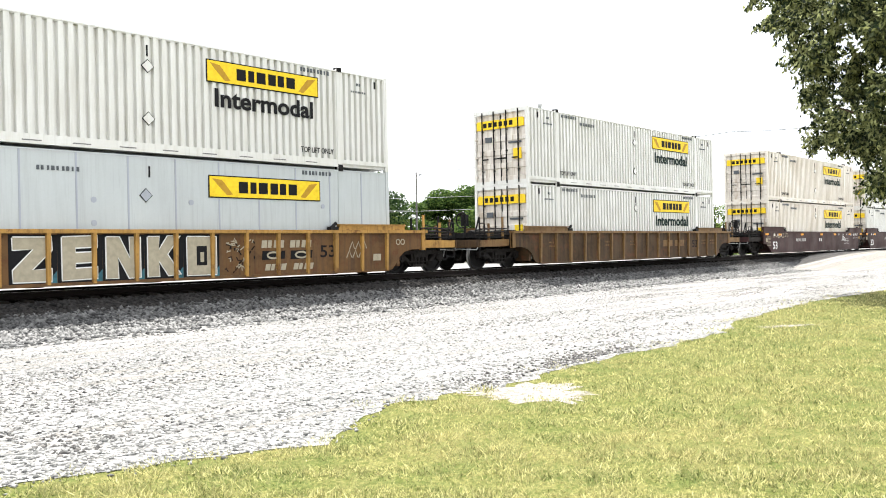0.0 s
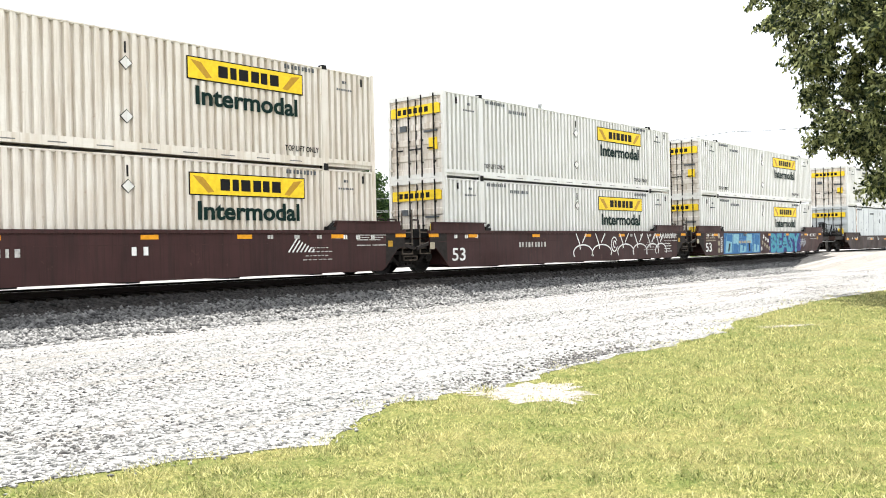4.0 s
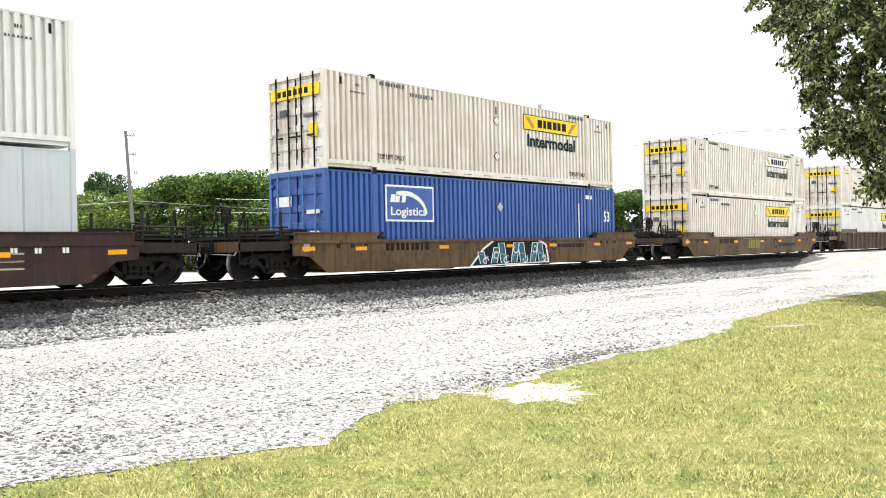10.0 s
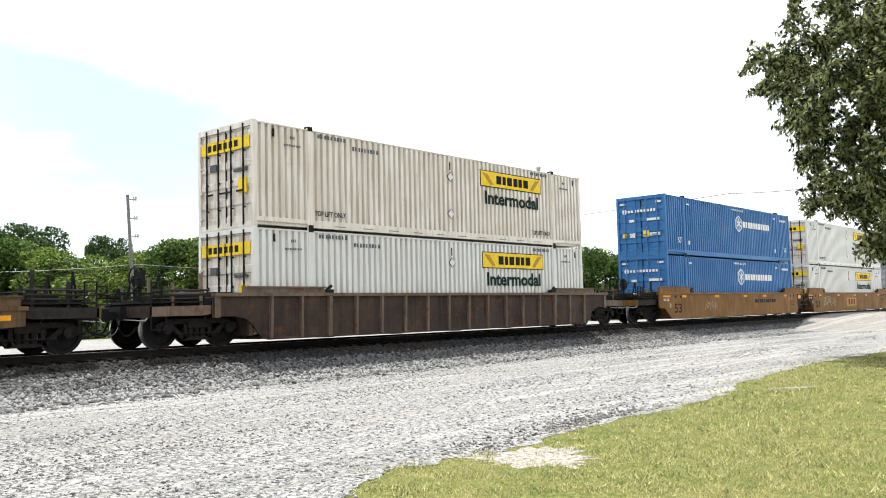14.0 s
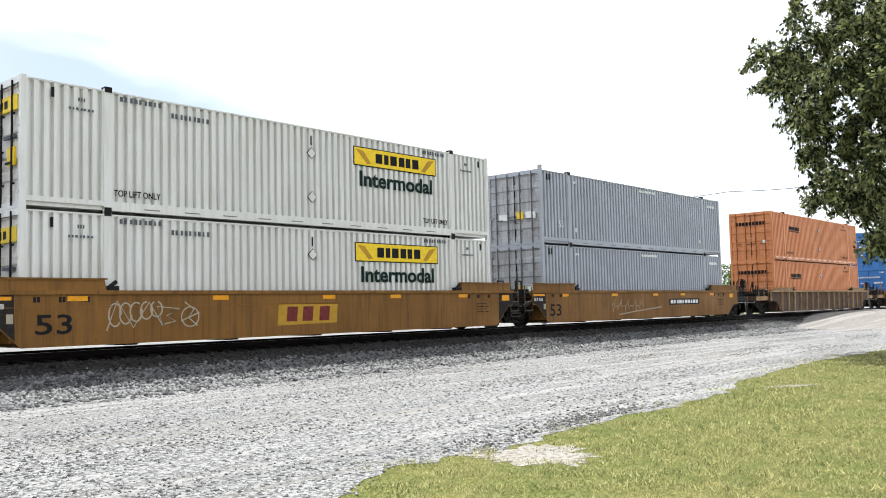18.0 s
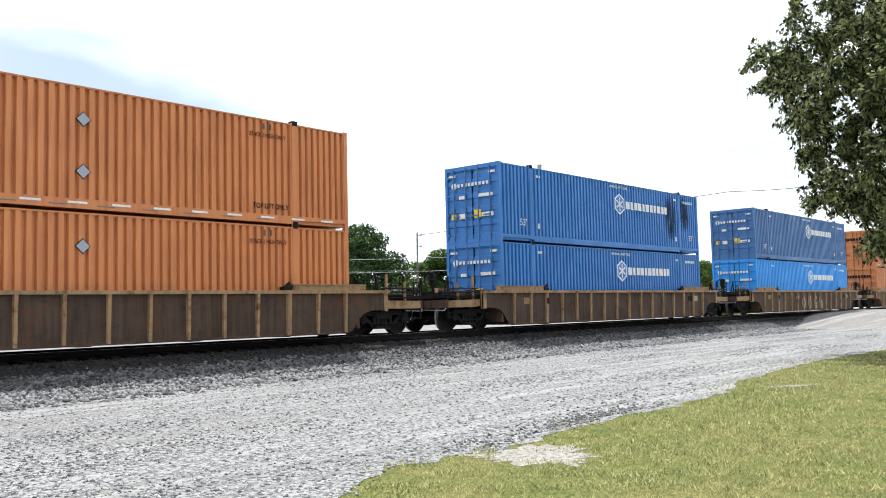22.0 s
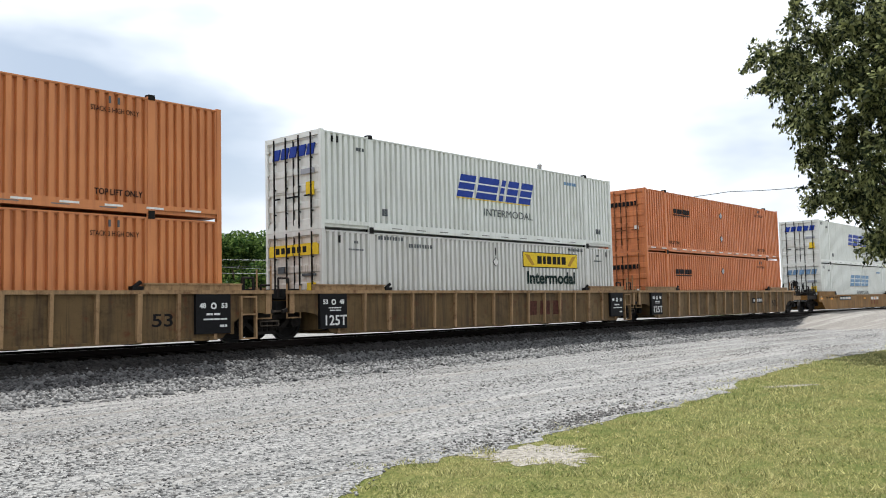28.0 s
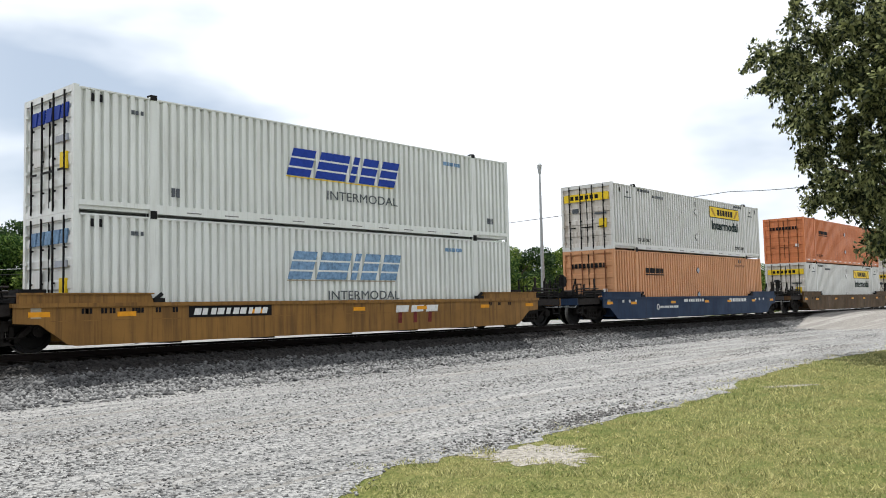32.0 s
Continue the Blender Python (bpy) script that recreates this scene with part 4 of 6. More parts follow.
def well_car(paint_mat, ribbed, left, right, chord=None, label=""):
    """A car for one stack. left, right: 'coupler', 'shared' (it holds the shared bogie) or 'joint' (the neighbour holds it)."""
    chord = chord or paint_mat
    low = not ribbed and left == right == "coupler"       # single smooth cars have shallower sides
    rim = 1.08 if low else 1.36
    car = tagged(new("well_car"), label, "rail car", group="well cars of the train")
    out = []
    for d, kind in ((-1, left), (1, right)):
        if ribbed:
            pts = [(H - 0.31, 0.13), (H - 0.12, 0.17), (H + 0.02, 0.30), (H + 0.18, 0.52), (H + 0.42, 0.69), (H + 0.75, 0.76), (H + 1.36, 0.77), (H + 1.36, 1.30)]
        else:
            pts = [(H + 0.0, 0.14), (H + 0.20, 0.18), (H + 0.80, 0.62), (H + 1.36, 0.66), (H + 1.36, rim - 0.06)]
            if kind != "coupler":
                pts = [(H + 0.02, 0.14), (H + 0.10, 0.19), (H + 0.72, 0.80), (H + 1.0, 0.84), (H + 1.0, 1.30)]
        out.append([(d * x, z) for x, z in pts])
    outline = out[0][::-1] + out[1]
    short = 1.40 if ribbed else 1.03
    tip = {"coupler": 1.40, "shared": short, "joint": short}
    for s in (-1, 1):
        y0, y1 = s * SY, s * (SY - 0.05)
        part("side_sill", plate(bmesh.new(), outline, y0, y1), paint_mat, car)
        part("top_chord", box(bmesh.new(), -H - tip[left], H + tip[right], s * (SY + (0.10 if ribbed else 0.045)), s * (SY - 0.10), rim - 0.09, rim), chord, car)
        if ribbed:
            part("bottom_chord", box(bmesh.new(), -H + 0.30, H - 0.30, s * (SY + 0.04), s * (SY - 0.08), 0.12, 0.19), paint_mat, car)
            for k in range(16):
                x = -7.70 + k * 1.0267
                big = k in (2, 13)
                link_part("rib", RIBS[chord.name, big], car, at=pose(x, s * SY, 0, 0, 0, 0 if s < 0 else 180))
            for d in (-1, 1):
                part("end_post", box(bmesh.new(), *sorted((d * (H + 1.20), d * (H + 1.36))), *sorted((s * (SY + 0.03), s * (SY - 0.1))), 0.74, 1.30), chord, car)
        top = 1.50 if ribbed else 1.27 if low else 1.60
        for d in (-1, 1):
            a, b = sorted((d * (H + (0.45 if ribbed else 1.25 if (left if d < 0 else right) == "coupler" else 0.82)), d * (H - (2.3 if ribbed else 1.85))))
            bm = plate(bmesh.new(), [(a, rim - 0.01), (b, rim - 0.01), (b - (0.06 if d < 0 else 0), top), (a + (0.06 if d > 0 else 0), top)], s * (SY + 0.012), s * (SY - 0.12))
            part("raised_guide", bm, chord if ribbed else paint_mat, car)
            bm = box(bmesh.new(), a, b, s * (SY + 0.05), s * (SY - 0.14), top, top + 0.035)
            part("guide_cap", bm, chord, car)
            x = d * (H - (2.45 if ribbed else 2.0))
            bm = box(bmesh.new(), x - 0.14, x + 0.14, s * (SY + 0.03), s * (SY - 0.16), rim, rim + 0.10)
            rod(bm, (x - 0.08, s * (SY - 0.02), rim + 0.08), (x + 0.09, s * (SY - 0.02), rim + 0.20), 0.05, 8)
            part("locating_lug", bm, IRON, car)
    part("well_floor", box(bmesh.new(), -H + 0.1, H - 0.1, -1.4, 1.4, 0.14, 0.22), paint_mat, car)
    for k in range(5):
        x = -5.6 + k * 2.8
        part("cross_bearer", box(bmesh.new(), x - 0.16, x + 0.16, -1.45, 1.45, 0.10, 0.16), IRON, car)
    for d, kind in ((-1, left), (1, right)):
        e = H + 1.57
        part("bulkhead", box(bmesh.new(), *sorted((d * (H + 0.14), d * (H + 0.26))), -1.44, 1.44, 0.25, rim - 0.02), paint_mat, car)
        reach = H + (3.25 if kind == "coupler" else 1.57)
        bm = box(bmesh.new(), *sorted((d * (H + 0.2), d * reach)), -0.33, 0.33, 0.74, 1.06)
        part("centre_sill", bm, IRON, car)
        if kind == "coupler":
            bm = box(bmesh.new(), *sorted((d * (H + 1.36), d * (H + 3.0))), -1.32, 1.32, 1.12, 1.16)
            part("end_platform", bm, IRON, car)
            for s in (-1, 1):
                bm = plate(bmesh.new(), [(d * (H + 1.36), 0.84), (d * (H + 1.6), 0.80), (d * (H + 3.05), 0.80), (d * (H + 3.05), 1.03), (d * (H + 1.36), 1.06)], s * 1.36, s * 1.26)
                part("end_beam", bm, chord if ribbed else GRIME, car)
                x = d * (H + 3.0)
                bm = pipe(bmesh.new(), [(x, s * 1.33, 0.45), (x, s * 1.33, 1.62), (x - d * 0.28, s * 1.33, 1.62), (x - d * 0.28, s * 1.33, 1.1)], 0.022)
                for z in (0.48, 0.80):
                    pipe(bm, [(x, s * 1.33, z), (x - d * 0.40, s * 1.33, z)], 0.018)
                pipe(bm, [(x - d * 0.40, s * 1.33, 0.48), (x - d * 0.40, s * 1.33, 1.1)], 0.018)
                part("grab_ladder", bm, IRON, car)
                bm = pipe(bmesh.new(), [(d * (H + 1.45), s * 1.2, 1.16), (d * (H + 1.5), s * 1.2, 1.42), (d * (H + 2.3), s * 1.2, 1.46), (d * (H + 2.9), s * 1.1, 1.38)], 0.025)
                part("hose_rail", bm, IRON, car)
            part("end_sill", box(bmesh.new(), *sorted((d * (H + 3.0), d * (H + 3.1))), -1.36, 1.36, 0.78, 1.05), paint_mat, car)
            if d < 0:
                x = d * (H + 2.86)
                bm = rod(bmesh.new(), (x, -0.55, 0.9), (x, -0.55, 2.0), 0.045, 8)
                box(bm, x - 0.09, x + 0.09, -0.66, -0.44, 1.55, 1.95)
                loop3 = [(x - 0.14, -0.55 + 0.27 * math.cos(k * 0.5236), 1.75 + 0.27 * math.sin(k * 0.5236)) for k in range(13)]
                pipe(bm, loop3, 0.022)
                pipe(bm, [loop3[0], loop3[6]], 0.016)
                pipe(bm, [loop3[3], loop3[9]], 0.016)
                part("brake_wheel", bm, IRON, car)
            for y in (-1.0, 0.25, 0.95):
                bm = pipe(bmesh.new(), [(d * (H + 2.55), y, 1.1), (d * (H + 2.6), y, 1.55 + 0.3 * (y < 0.5)), (d * (H + 2.75), y + 0.1, 1.2)], 0.03)
                part("uncoupling_lever", bm, IRON, car)
            for s in (-1, 1):
                for k in (1.55, 2.35):
                    bm = box(bmesh.new(), *sorted((d * (H + k), d * (H + k + 0.07))), *sorted((s * 1.22, s * 1.28)), 1.03, 1.86 if k < 2 else 1.62)
                    part("hand_post", bm, chord if ribbed else GRIME, car)
                for z, y in ((1.02, 1.18), (1.24, 1.10)):
                    bm = pipe(bmesh.new(), [(d * (H + 0.7), s * y, z), (d * (H + 2.95), s * y, z - 0.02)], 0.03)
                    part("train_pipe", bm, GRIME, car)
            bm = box(bmesh.new(), *sorted((d * (H + 0.5), d * (H + 2.9))), -1.12, 1.12, 0.80, 1.10)
            for k in (0.9, 2.0, 2.6):
                box(bm, *sorted((d * (H + k), d * (H + k + 0.22))), -1.0, 1.0, 1.1, 1.20)
            part("under_gear", bm, IRON, car)
            bm = box(bmesh.new(), *sorted((d * (H + 0.45), d * (H + 1.05))), -1.0, -0.45, 1.16, 1.40)
            part("equipment_box", bm, IRON, car)
            for s in (-1, 1):
                bm = bmesh.new()
                for z in (1.33, 1.44):
                    pipe(bm, [(d * (H + 1.38), s * 1.30, z), (d * (H + 2.98), s * 1.30, z - 0.02)], 0.028)
                part("side_rail", bm, GRIME, car)
                bm, rings = bmesh.new(), []
                for q in np.linspace(0, math.pi, 10):
                    o, u = Vector((d * (H + 3.12 + 0.26 * math.cos(q)), s * 0.42, 0.80 - 0.46 * math.sin(q))), Vector((math.cos(q), 0, -math.sin(q)))
                    rings.append([bm.verts.new(o + u * 0.026 * math.cos(k * math.tau / 6) + Vector((0, 0.026 * math.sin(k * math.tau / 6), 0))) for k in range(6)])
                for a1, a2 in zip(rings, rings[1:]):
                    for k in range(6):
                        bm.faces.new((a1[k], a1[(k + 1) % 6], a2[(k + 1) % 6], a2[k]))
                part("air_hose", bm, GRIME if s < 0 else GALV, car)
            bm = pipe(bmesh.new(), [(d * (H + 2.98), -1.30, 0.92), (d * (H + 3.14), -1.30, 0.70), (d * (H + 3.14), -0.2, 0.74)], 0.016)
            part("cut_lever", bm, GALV, car)
            bm = bmesh.new()
            rod(bm, (d * (H + 0.5), 0.5, 1.30), (d * (H + 1.3), 0.5, 1.30), 0.13, 12)
            part("air_reservoir", bm, IRON, car)
            part("brake_gear", box(bmesh.new(), *sorted((d * (H + 1.8), d * (H + 2.5))), -0.5, 0.3, 1.16, 1.32), IRON, car)
            link_part("coupler", COUPLER, car, at=pose(d * (H + 2.93), 0, 0, 0, 0, 0 if d > 0 else 180))
        else:
            for s in (-1, 1):
                x = d * (H + 1.50)
                if kind == "joint":
                    x = d * (H + 1.32)
                bm = pipe(bmesh.new(), [(x, s * 1.36, 0.60), (x, s * 1.36, 2.02 if kind == "shared" else 1.55)], 0.024)
                pipe(bm, [(x - d * 0.46, s * 1.36, 0.60), (x - d * 0.46, s * 1.36, 1.92 if kind == "shared" else 1.5)], 0.024)
                for z in (0.62, 0.95, 1.30):
                    pipe(bm, [(x, s * 1.36, z), (x - d * 0.46, s * 1.36, z)], 0.022)
                part("grab_ladder", bm, LADDER if not ribbed else chord, car)
            bm = box(bmesh.new(), *sorted((d * (H + 0.3), d * (H + 1.50))), -1.3, 1.3, 1.14, 1.18)
            part("end_platform", bm, IRON, car)
            bm = box(bmesh.new(), *sorted((d * (H + 0.9), d * (H + 1.56))), -1.18, 1.18, 0.78, 1.08)
            box(bm, *sorted((d * (H + 0.55), d * (H + 1.2))), -1.0, -0.2, 1.18, 1.42)
            part("articulation_casting", bm, IRON, car)
            for s in (-1, 1):
                bm = plate(bmesh.new(), [(d * (H + 0.35), 1.05), (d * (H + 0.55), 1.10), (d * (H + 1.52), 0.84), (d * (H + 1.52), 0.74)], s * 1.44, s * 1.36)
                part("brace", bm, GRIME, car)
            for y, z in ((-0.9, 1.72), (-0.1, 1.55), (0.7, 1.80)):
                bm = pipe(bmesh.new(), [(d * (H + 0.9), y, 1.16), (d * (H + 0.9), y, z), (d * (H + 1.25), y, z), (d * (H + 1.25), y, 1.16)], 0.032)
                part("hose_rail", bm, GRIME, car)
        if kind == "shared":
            for s in (-1, 1):
                bm = pipe(bmesh.new(), [(d * e - 0.75, s * 1.22, 0.80), (d * e + 0.75, s * 1.22, 0.80)], 0.03)
                pipe(bm, [(d * e - 0.3, s * 1.20, 0.42), (d * e - 0.3, s * 1.20, 0.54), (d * e + 0.3, s * 1.20, 0.54), (d * e + 0.3, s * 1.20, 0.42), (d * e - 0.3, s * 1.20, 0.42)], 0.02)
                part("brake_rod", bm, LADDER, car)
        if kind != "joint":
            b = link_part("bogie", BOGIE, car, at=pose(d * e, 0, 0))
            for x in (-0.89, 0.89):
                WHEELS.append((link_part("wheelset", WHEELSET, b, at=pose(x, 0, 0.485)), x, car))
    if not ribbed:
        for x in (-6.9, -3.2, 0.4, 3.1, 6.3):
            link_part("reflector", REFLECTOR, car, at=pose(x, -SY - 0.004, 0.82 if low else 1.18))
        for x in (-8.9, 8.9) if paint_mat is not CAR_ORANGE else ():
            link_part("reflector", REFLECTOR, car, at=pose(x, -SY - 0.004, 0.84 if low else 1.20))
    return car


def rib_mesh(mat, big):
    w = 0.075 if big else 0.05
    bm = plate(bmesh.new(), [(-w, 0.15), (w, 0.15), (w, 1.28), (-w, 1.28)], -0.10, 0.0)
    for v in bm.verts:
        if v.co.y < -0.01:
            v.co.x *= 0.8
            if v.co.z < 0.5:
                v.co.y *= 0.6
    return mesh_of("rib", bm, mat)


RIBS = {}
for _m in (UMBER_EDGE, OCHRE_EDGE, TAN_EDGE, BROWN_EDGE):
    for _b in (False, True):
        RIBS[_m.name, _b] = rib_mesh(_m, _b)

# car: start of its stack when the clip begins, paint, ribbed, ends, upper and lower container, label
TRAIN = [
    (2.85, CAR_OCHRE, True, "coupler", "coupler", OCHRE_EDGE, "black", "smooth", "ochre ribbed well car covered in cream block graffiti"),
    (26.37, CAR_PEAT, True, "coupler", "coupler", UMBER_EDGE, "white", "white", "dark peaty brown ribbed well car with ochre posts"),
    (49.93, CAR_MAROON, False, "coupler", "shared", None, "old", "old", "maroon smooth-sided well car with white stencils"),
    (69.26, CAR_MAROON, False, "joint", "shared", None, "white", "white", "maroon smooth-sided well car with looping white graffiti"),
    (88.71, CAR_MAROON, False, "joint", "coupler", None, "white", "white", "maroon well car with blue graffiti along its side"),
    (112.31, CAR_UMBER, False, "coupler", "coupler", None, "white", "smooth", "dark umber smooth-sided well car"),
    (135.75, CAR_TAN, False, "coupler", "coupler", None, "old", "navy", "weathered tan well car with white and blue graffiti"),
    (159.22, CAR_TAN, False, "coupler", "coupler", None, "pale", "old", "weathered tan smooth-sided well car"),
    (182.73, CAR_DARK, True, "coupler", "coupler", BROWN_EDGE, "old", "white", "dark rusty brown ribbed well car"),
    (206.28, CAR_ORANGE, False, "coupler", "shared", None, "deep", "deep", "orange-brown smooth-sided well car"),
    (225.62, CAR_ORANGE, False, "joint", "shared", None, "white", "white", "orange-brown well car with a yellow block mark"),
    (245.01, CAR_ORANGE, False, "joint", "coupler", None, "grey", "grey", "orange-brown well car with scratched graffiti"),
    (268.46, CAR_BROWN, True, "coupler", "coupler", TAN_EDGE, "orange", "orange", "dark brown ribbed well car"),
    (291.97, CAR_BROWN, True, "coupler", "coupler", TAN_EDGE, "blue", "blue", "brown ribbed well car with tan posts"),
    (315.38, CAR_BROWN, True, "coupler", "coupler", TAN_EDGE, "dark", "bright", "brown ribbed well car with pale block graffiti"),
    (338.92, CAR_SAND, True, "coupler", "shared", TAN_EDGE, "orange", "orange", "weathered tan ribbed well car"),
    (358.43, CAR_SAND, True, "joint", "shared", TAN_EDGE, "slant", "white", "weathered tan ribbed well car with a dark stencil panel"),
    (377.64, CAR_SAND, True, "joint", "coupler", TAN_EDGE, "red", "red", "weathered tan ribbed well car"),
    (401.06, CAR_GOLD, False, "coupler", "coupler", None, "slant", "faded", "golden brown smooth-sided well car"),
    (424.58, CAR_BLUE, False, "coupler", "coupler", None, "white", "tan", "slate blue smooth-sided well car"),
    (448.11, CAR_TAN, False, "coupler", "coupler", None, "red", "white", "tan brown smooth-sided well car"),
    (471.6, CAR_TAN, False, "coupler", "coupler", None, "white", "white", "tan brown smooth-sided well car at the train's end"),
]
# seconds, metres that the train has gone
GONE = [(0, 0.0), (0.5, 6.09), (1, 11.89), (1.5, 17.95), (2, 24.05), (2.5, 29.83), (3, 35.74), (3.5, 41.59), (4, 47.64), (4.5, 53.65),
        (5, 59.68), (5.5, 65.77), (6, 71.84), (6.5, 77.66), (7, 83.7), (7.5, 89.59), (8, 95.73), (8.5, 101.92), (9, 107.77), (9.5, 113.66),
        (10, 119.33), (10.5, 125.9), (11, 131.81), (11.5, 137.72), (12, 143.91), (12.5, 150.08), (13, 156.17), (13.5, 162.31), (14, 168.81), (14.5, 175.0),
        (15, 181.31), (15.5, 187.43), (16, 193.52), (16.5, 199.53), (17, 205.5), (17.5, 211.71), (18, 217.78), (18.5, 224.1), (19, 230.5), (19.5, 236.59),
        (20, 242.77), (20.5, 249.04), (21, 255.2), (21.5, 261.48), (22, 267.33), (22.5, 273.85), (23, 279.84), (23.5, 286.27), (24, 292.62), (24.5, 298.6),
        (25, 304.97), (25.5, 311.29), (26, 317.67), (26.5, 323.87), (27, 330.04), (27.5, 336.13), (28, 342.18), (28.5, 348.51), (29, 354.64), (29.5, 361.08),
        (30, 367.42), (30.5, 373.65), (31, 379.71), (31.5, 385.8), (32, 392.06)]
LOWER_Z, UPPER_Z = 0.262, 3.160
stock, moving, cars = {}, [], []
for start, mat, ribbed, left, right, chord, up, low, label in TRAIN:
    car = well_car(mat, ribbed, left, right, chord, label)
    cars.append(car)
    moving.append((car, start + H, 0.0))
    for kind, z in ((up, UPPER_Z), (low, LOWER_Z)):
        if kind in stock:
            box_thing = copy_thing(stock[kind], pose(0, 0, 0))
        else:
            box_thing = stock[kind] = MAKERS[kind]()
        moving.append((box_thing, start + H, z))
        if start == 291.97 and z == UPPER_Z:
            sooty = box_thing
sooty["label"] = "blue corrugated container with soot stains and a hexagon emblem"
for a, b, lo, hi in ((12.55, 13.85, 0.5, 2.84), (14.1, 15.3, 1.0, 2.84)):
    pts = [((a + b) / 2 - H + (b - a) / 2 * math.cos(q) * (1 + 0.3 * noise.noise((q, a, 0))), (lo + hi) / 2 + (hi - lo) / 2 * math.sin(q)) for q in np.linspace(0, math.tau, 19)[:-1]]
    part("soot_stain", plate(bmesh.new(), pts, -WID - 0.003, -WID + 0.008), SOOT, sooty)

# ---------------------------------------------------------------- marks and graffiti on the cars
LOW = {car for car, row in zip(cars, TRAIN) if not row[2] and row[3] == row[4]}


def lower(car, z):
    """Marks keep below the rim of the shallower cars."""
    return min(z, 1.04 - 0.02 * (z > 1.15)) if car in LOW else z


def car_bars(car, x0, x1, z0, z1, count, mat, slant=0.0, gap=0.25, name="stencil", lift=0.006):
    drop = max(0.0, z1 - 0.96) if car in LOW else 0.0
    letter_bars(car, name, x0, x1, z0 - drop, z1 - drop, count, mat, slant, gap, lift, -SY)


def car_words(car, text, x, z, height, mat, wide=None):
    words(car, text, x, z, height, mat, wide, 0.006, 0.0, 0.006, -SY)


def patch(car, pts, mat, lift, name="graffiti"):
    """A painted shape on the near side sill; x counts from the stack's left end."""
    return part(name, plate(bmesh.new(), [(x - H, lower(car, z)) for x, z in pts], -SY - lift, -SY + 0.004), mat, car)


def stroke(car, pts, width, mat, lift, name="graffiti"):
    """A painted line through points, as one ribbon."""
    way = []
    for x, z in pts:
        p = Vector((x - H, lower(car, z)))
        if not way or (p - way[-1]).length > 0.004:
            way.append(p)
    if len(way) < 2:
        return None
    bm, rows = bmesh.new(), []
    for k, p in enumerate(way):
        d = (way[min(k + 1, len(way) - 1)] - way[max(k - 1, 0)])
        if d.length < 1e-4:
            d = way[min(k + 1, len(way) - 1)] - p if k + 1 < len(way) else p - way[k - 1]
        d.normalize()
        q = Vector((-d.y, d.x)) * width / 2
        rows.append([bm.verts.new(v) for v in ((p.x - q.x, -SY - lift, p.y - q.y), (p.x + q.x, -SY - lift, p.y + q.y), (p.x + q.x, -SY + 0.002, p.y + q.y), (p.x - q.x, -SY + 0.002, p.y - q.y))])
    for r, t in zip(rows, rows[1:]):
        for i in range(4):
            bm.faces.new((r[i], r[(i + 1) % 4], t[(i + 1) % 4], t[i]))
    bm.faces.new(rows[0][::-1])
    bm.faces.new(rows[-1])
    return part(name, bm, mat, car)


def loop(car, x, z, rx, rz, width, mat, a0=0.0, a1=math.tau, lift=0.006):
    n = 22
    stroke(car, [(x + rx * math.cos(a0 + (a1 - a0) * k / n), z + rz * math.sin(a0 + (a1 - a0) * k / n)) for k in range(n + 1)], width, mat, lift)


g = random.Random(5)
# ochre car: five pale blocks with a dark edge and dark slots, scribbles beyond
car = cars[0]
BLOCK = {"Z": [[(0, 1), (0.95, 1), (0.95, 0.72), (0.46, 0.27), (0.95, 0.27), (0.95, 0), (0, 0), (0, 0.26), (0.50, 0.73), (0, 0.73)]],
         "E": [[(0.02, 1), (0.95, 1), (0.95, 0.75), (0.36, 0.75), (0.36, 0.62), (0.82, 0.62), (0.82, 0.39), (0.36, 0.39), (0.36, 0.25), (0.95, 0.25), (0.95, 0), (0.02, 0)]],
         "N": [[(0, 1), (0.36, 1), (0.66, 0.48), (0.66, 1), (0.96, 1), (0.96, 0), (0.64, 0), (0.32, 0.52), (0.32, 0), (0, 0)]],
         "K": [[(0, 1), (0.33, 1), (0.33, 0.66), (0.60, 1), (0.98, 1), (0.58, 0.54), (1.0, 0), (0.62, 0), (0.33, 0.38), (0.33, 0), (0, 0)]],
         "O": [[(0.02, 1), (0.98, 1), (0.98, 0), (0.02, 0)], [(0.32, 0.76), (0.66, 0.76), (0.66, 0.25), (0.32, 0.25)], [(0.44, 0.60), (0.56, 0.60), (0.56, 0.34), (0.44, 0.34)]]}
for k, ch in enumerate("ZENKO"):
    x0 = 4.74 + k * 1.03
    patch(car, [(x0 - 0.05, 0.17), (x0 + 0.97, 0.18), (x0 + 0.98, 1.24), (x0 - 0.05, 1.25)], BLACK, 0.004)
    patch(car, [(x0 + 0.72, 0.18), (x0 + 0.97, 0.18), (x0 + 0.97, 0.46)], SPRAY_TEAL, 0.0055)
    for lift, w, mat in ((0.008, 0.028, WHITE_INK), (0.012, 0.0, CREAM)):
        for j, shape in enumerate(BLOCK[ch]):
            pts = [(x0 + 0.04 + 0.86 * u, 0.24 + 0.94 * v + 0.03 * u * (k % 2)) for u, v in shape]
            if w and j == 0:
                stroke(car, pts + pts[:1], w * 2, mat, lift)
            elif not w:
                patch(car, pts, BLACK if j == 1 else mat, lift + 0.002 * j)
for k in range(40):
    x, z = 10.08 + g.random() * 0.85, 0.25 + g.random() * 0.85
    stroke(car, [(x, z), (x + g.uniform(-0.1, 0.1), z + g.uniform(-0.1, 0.1)), (x + g.uniform(-0.15, 0.15), z + g.uniform(-0.1, 0.1))], 0.025, BLACK if k % 2 else CREAM, 0.006 + 0.0003 * k)
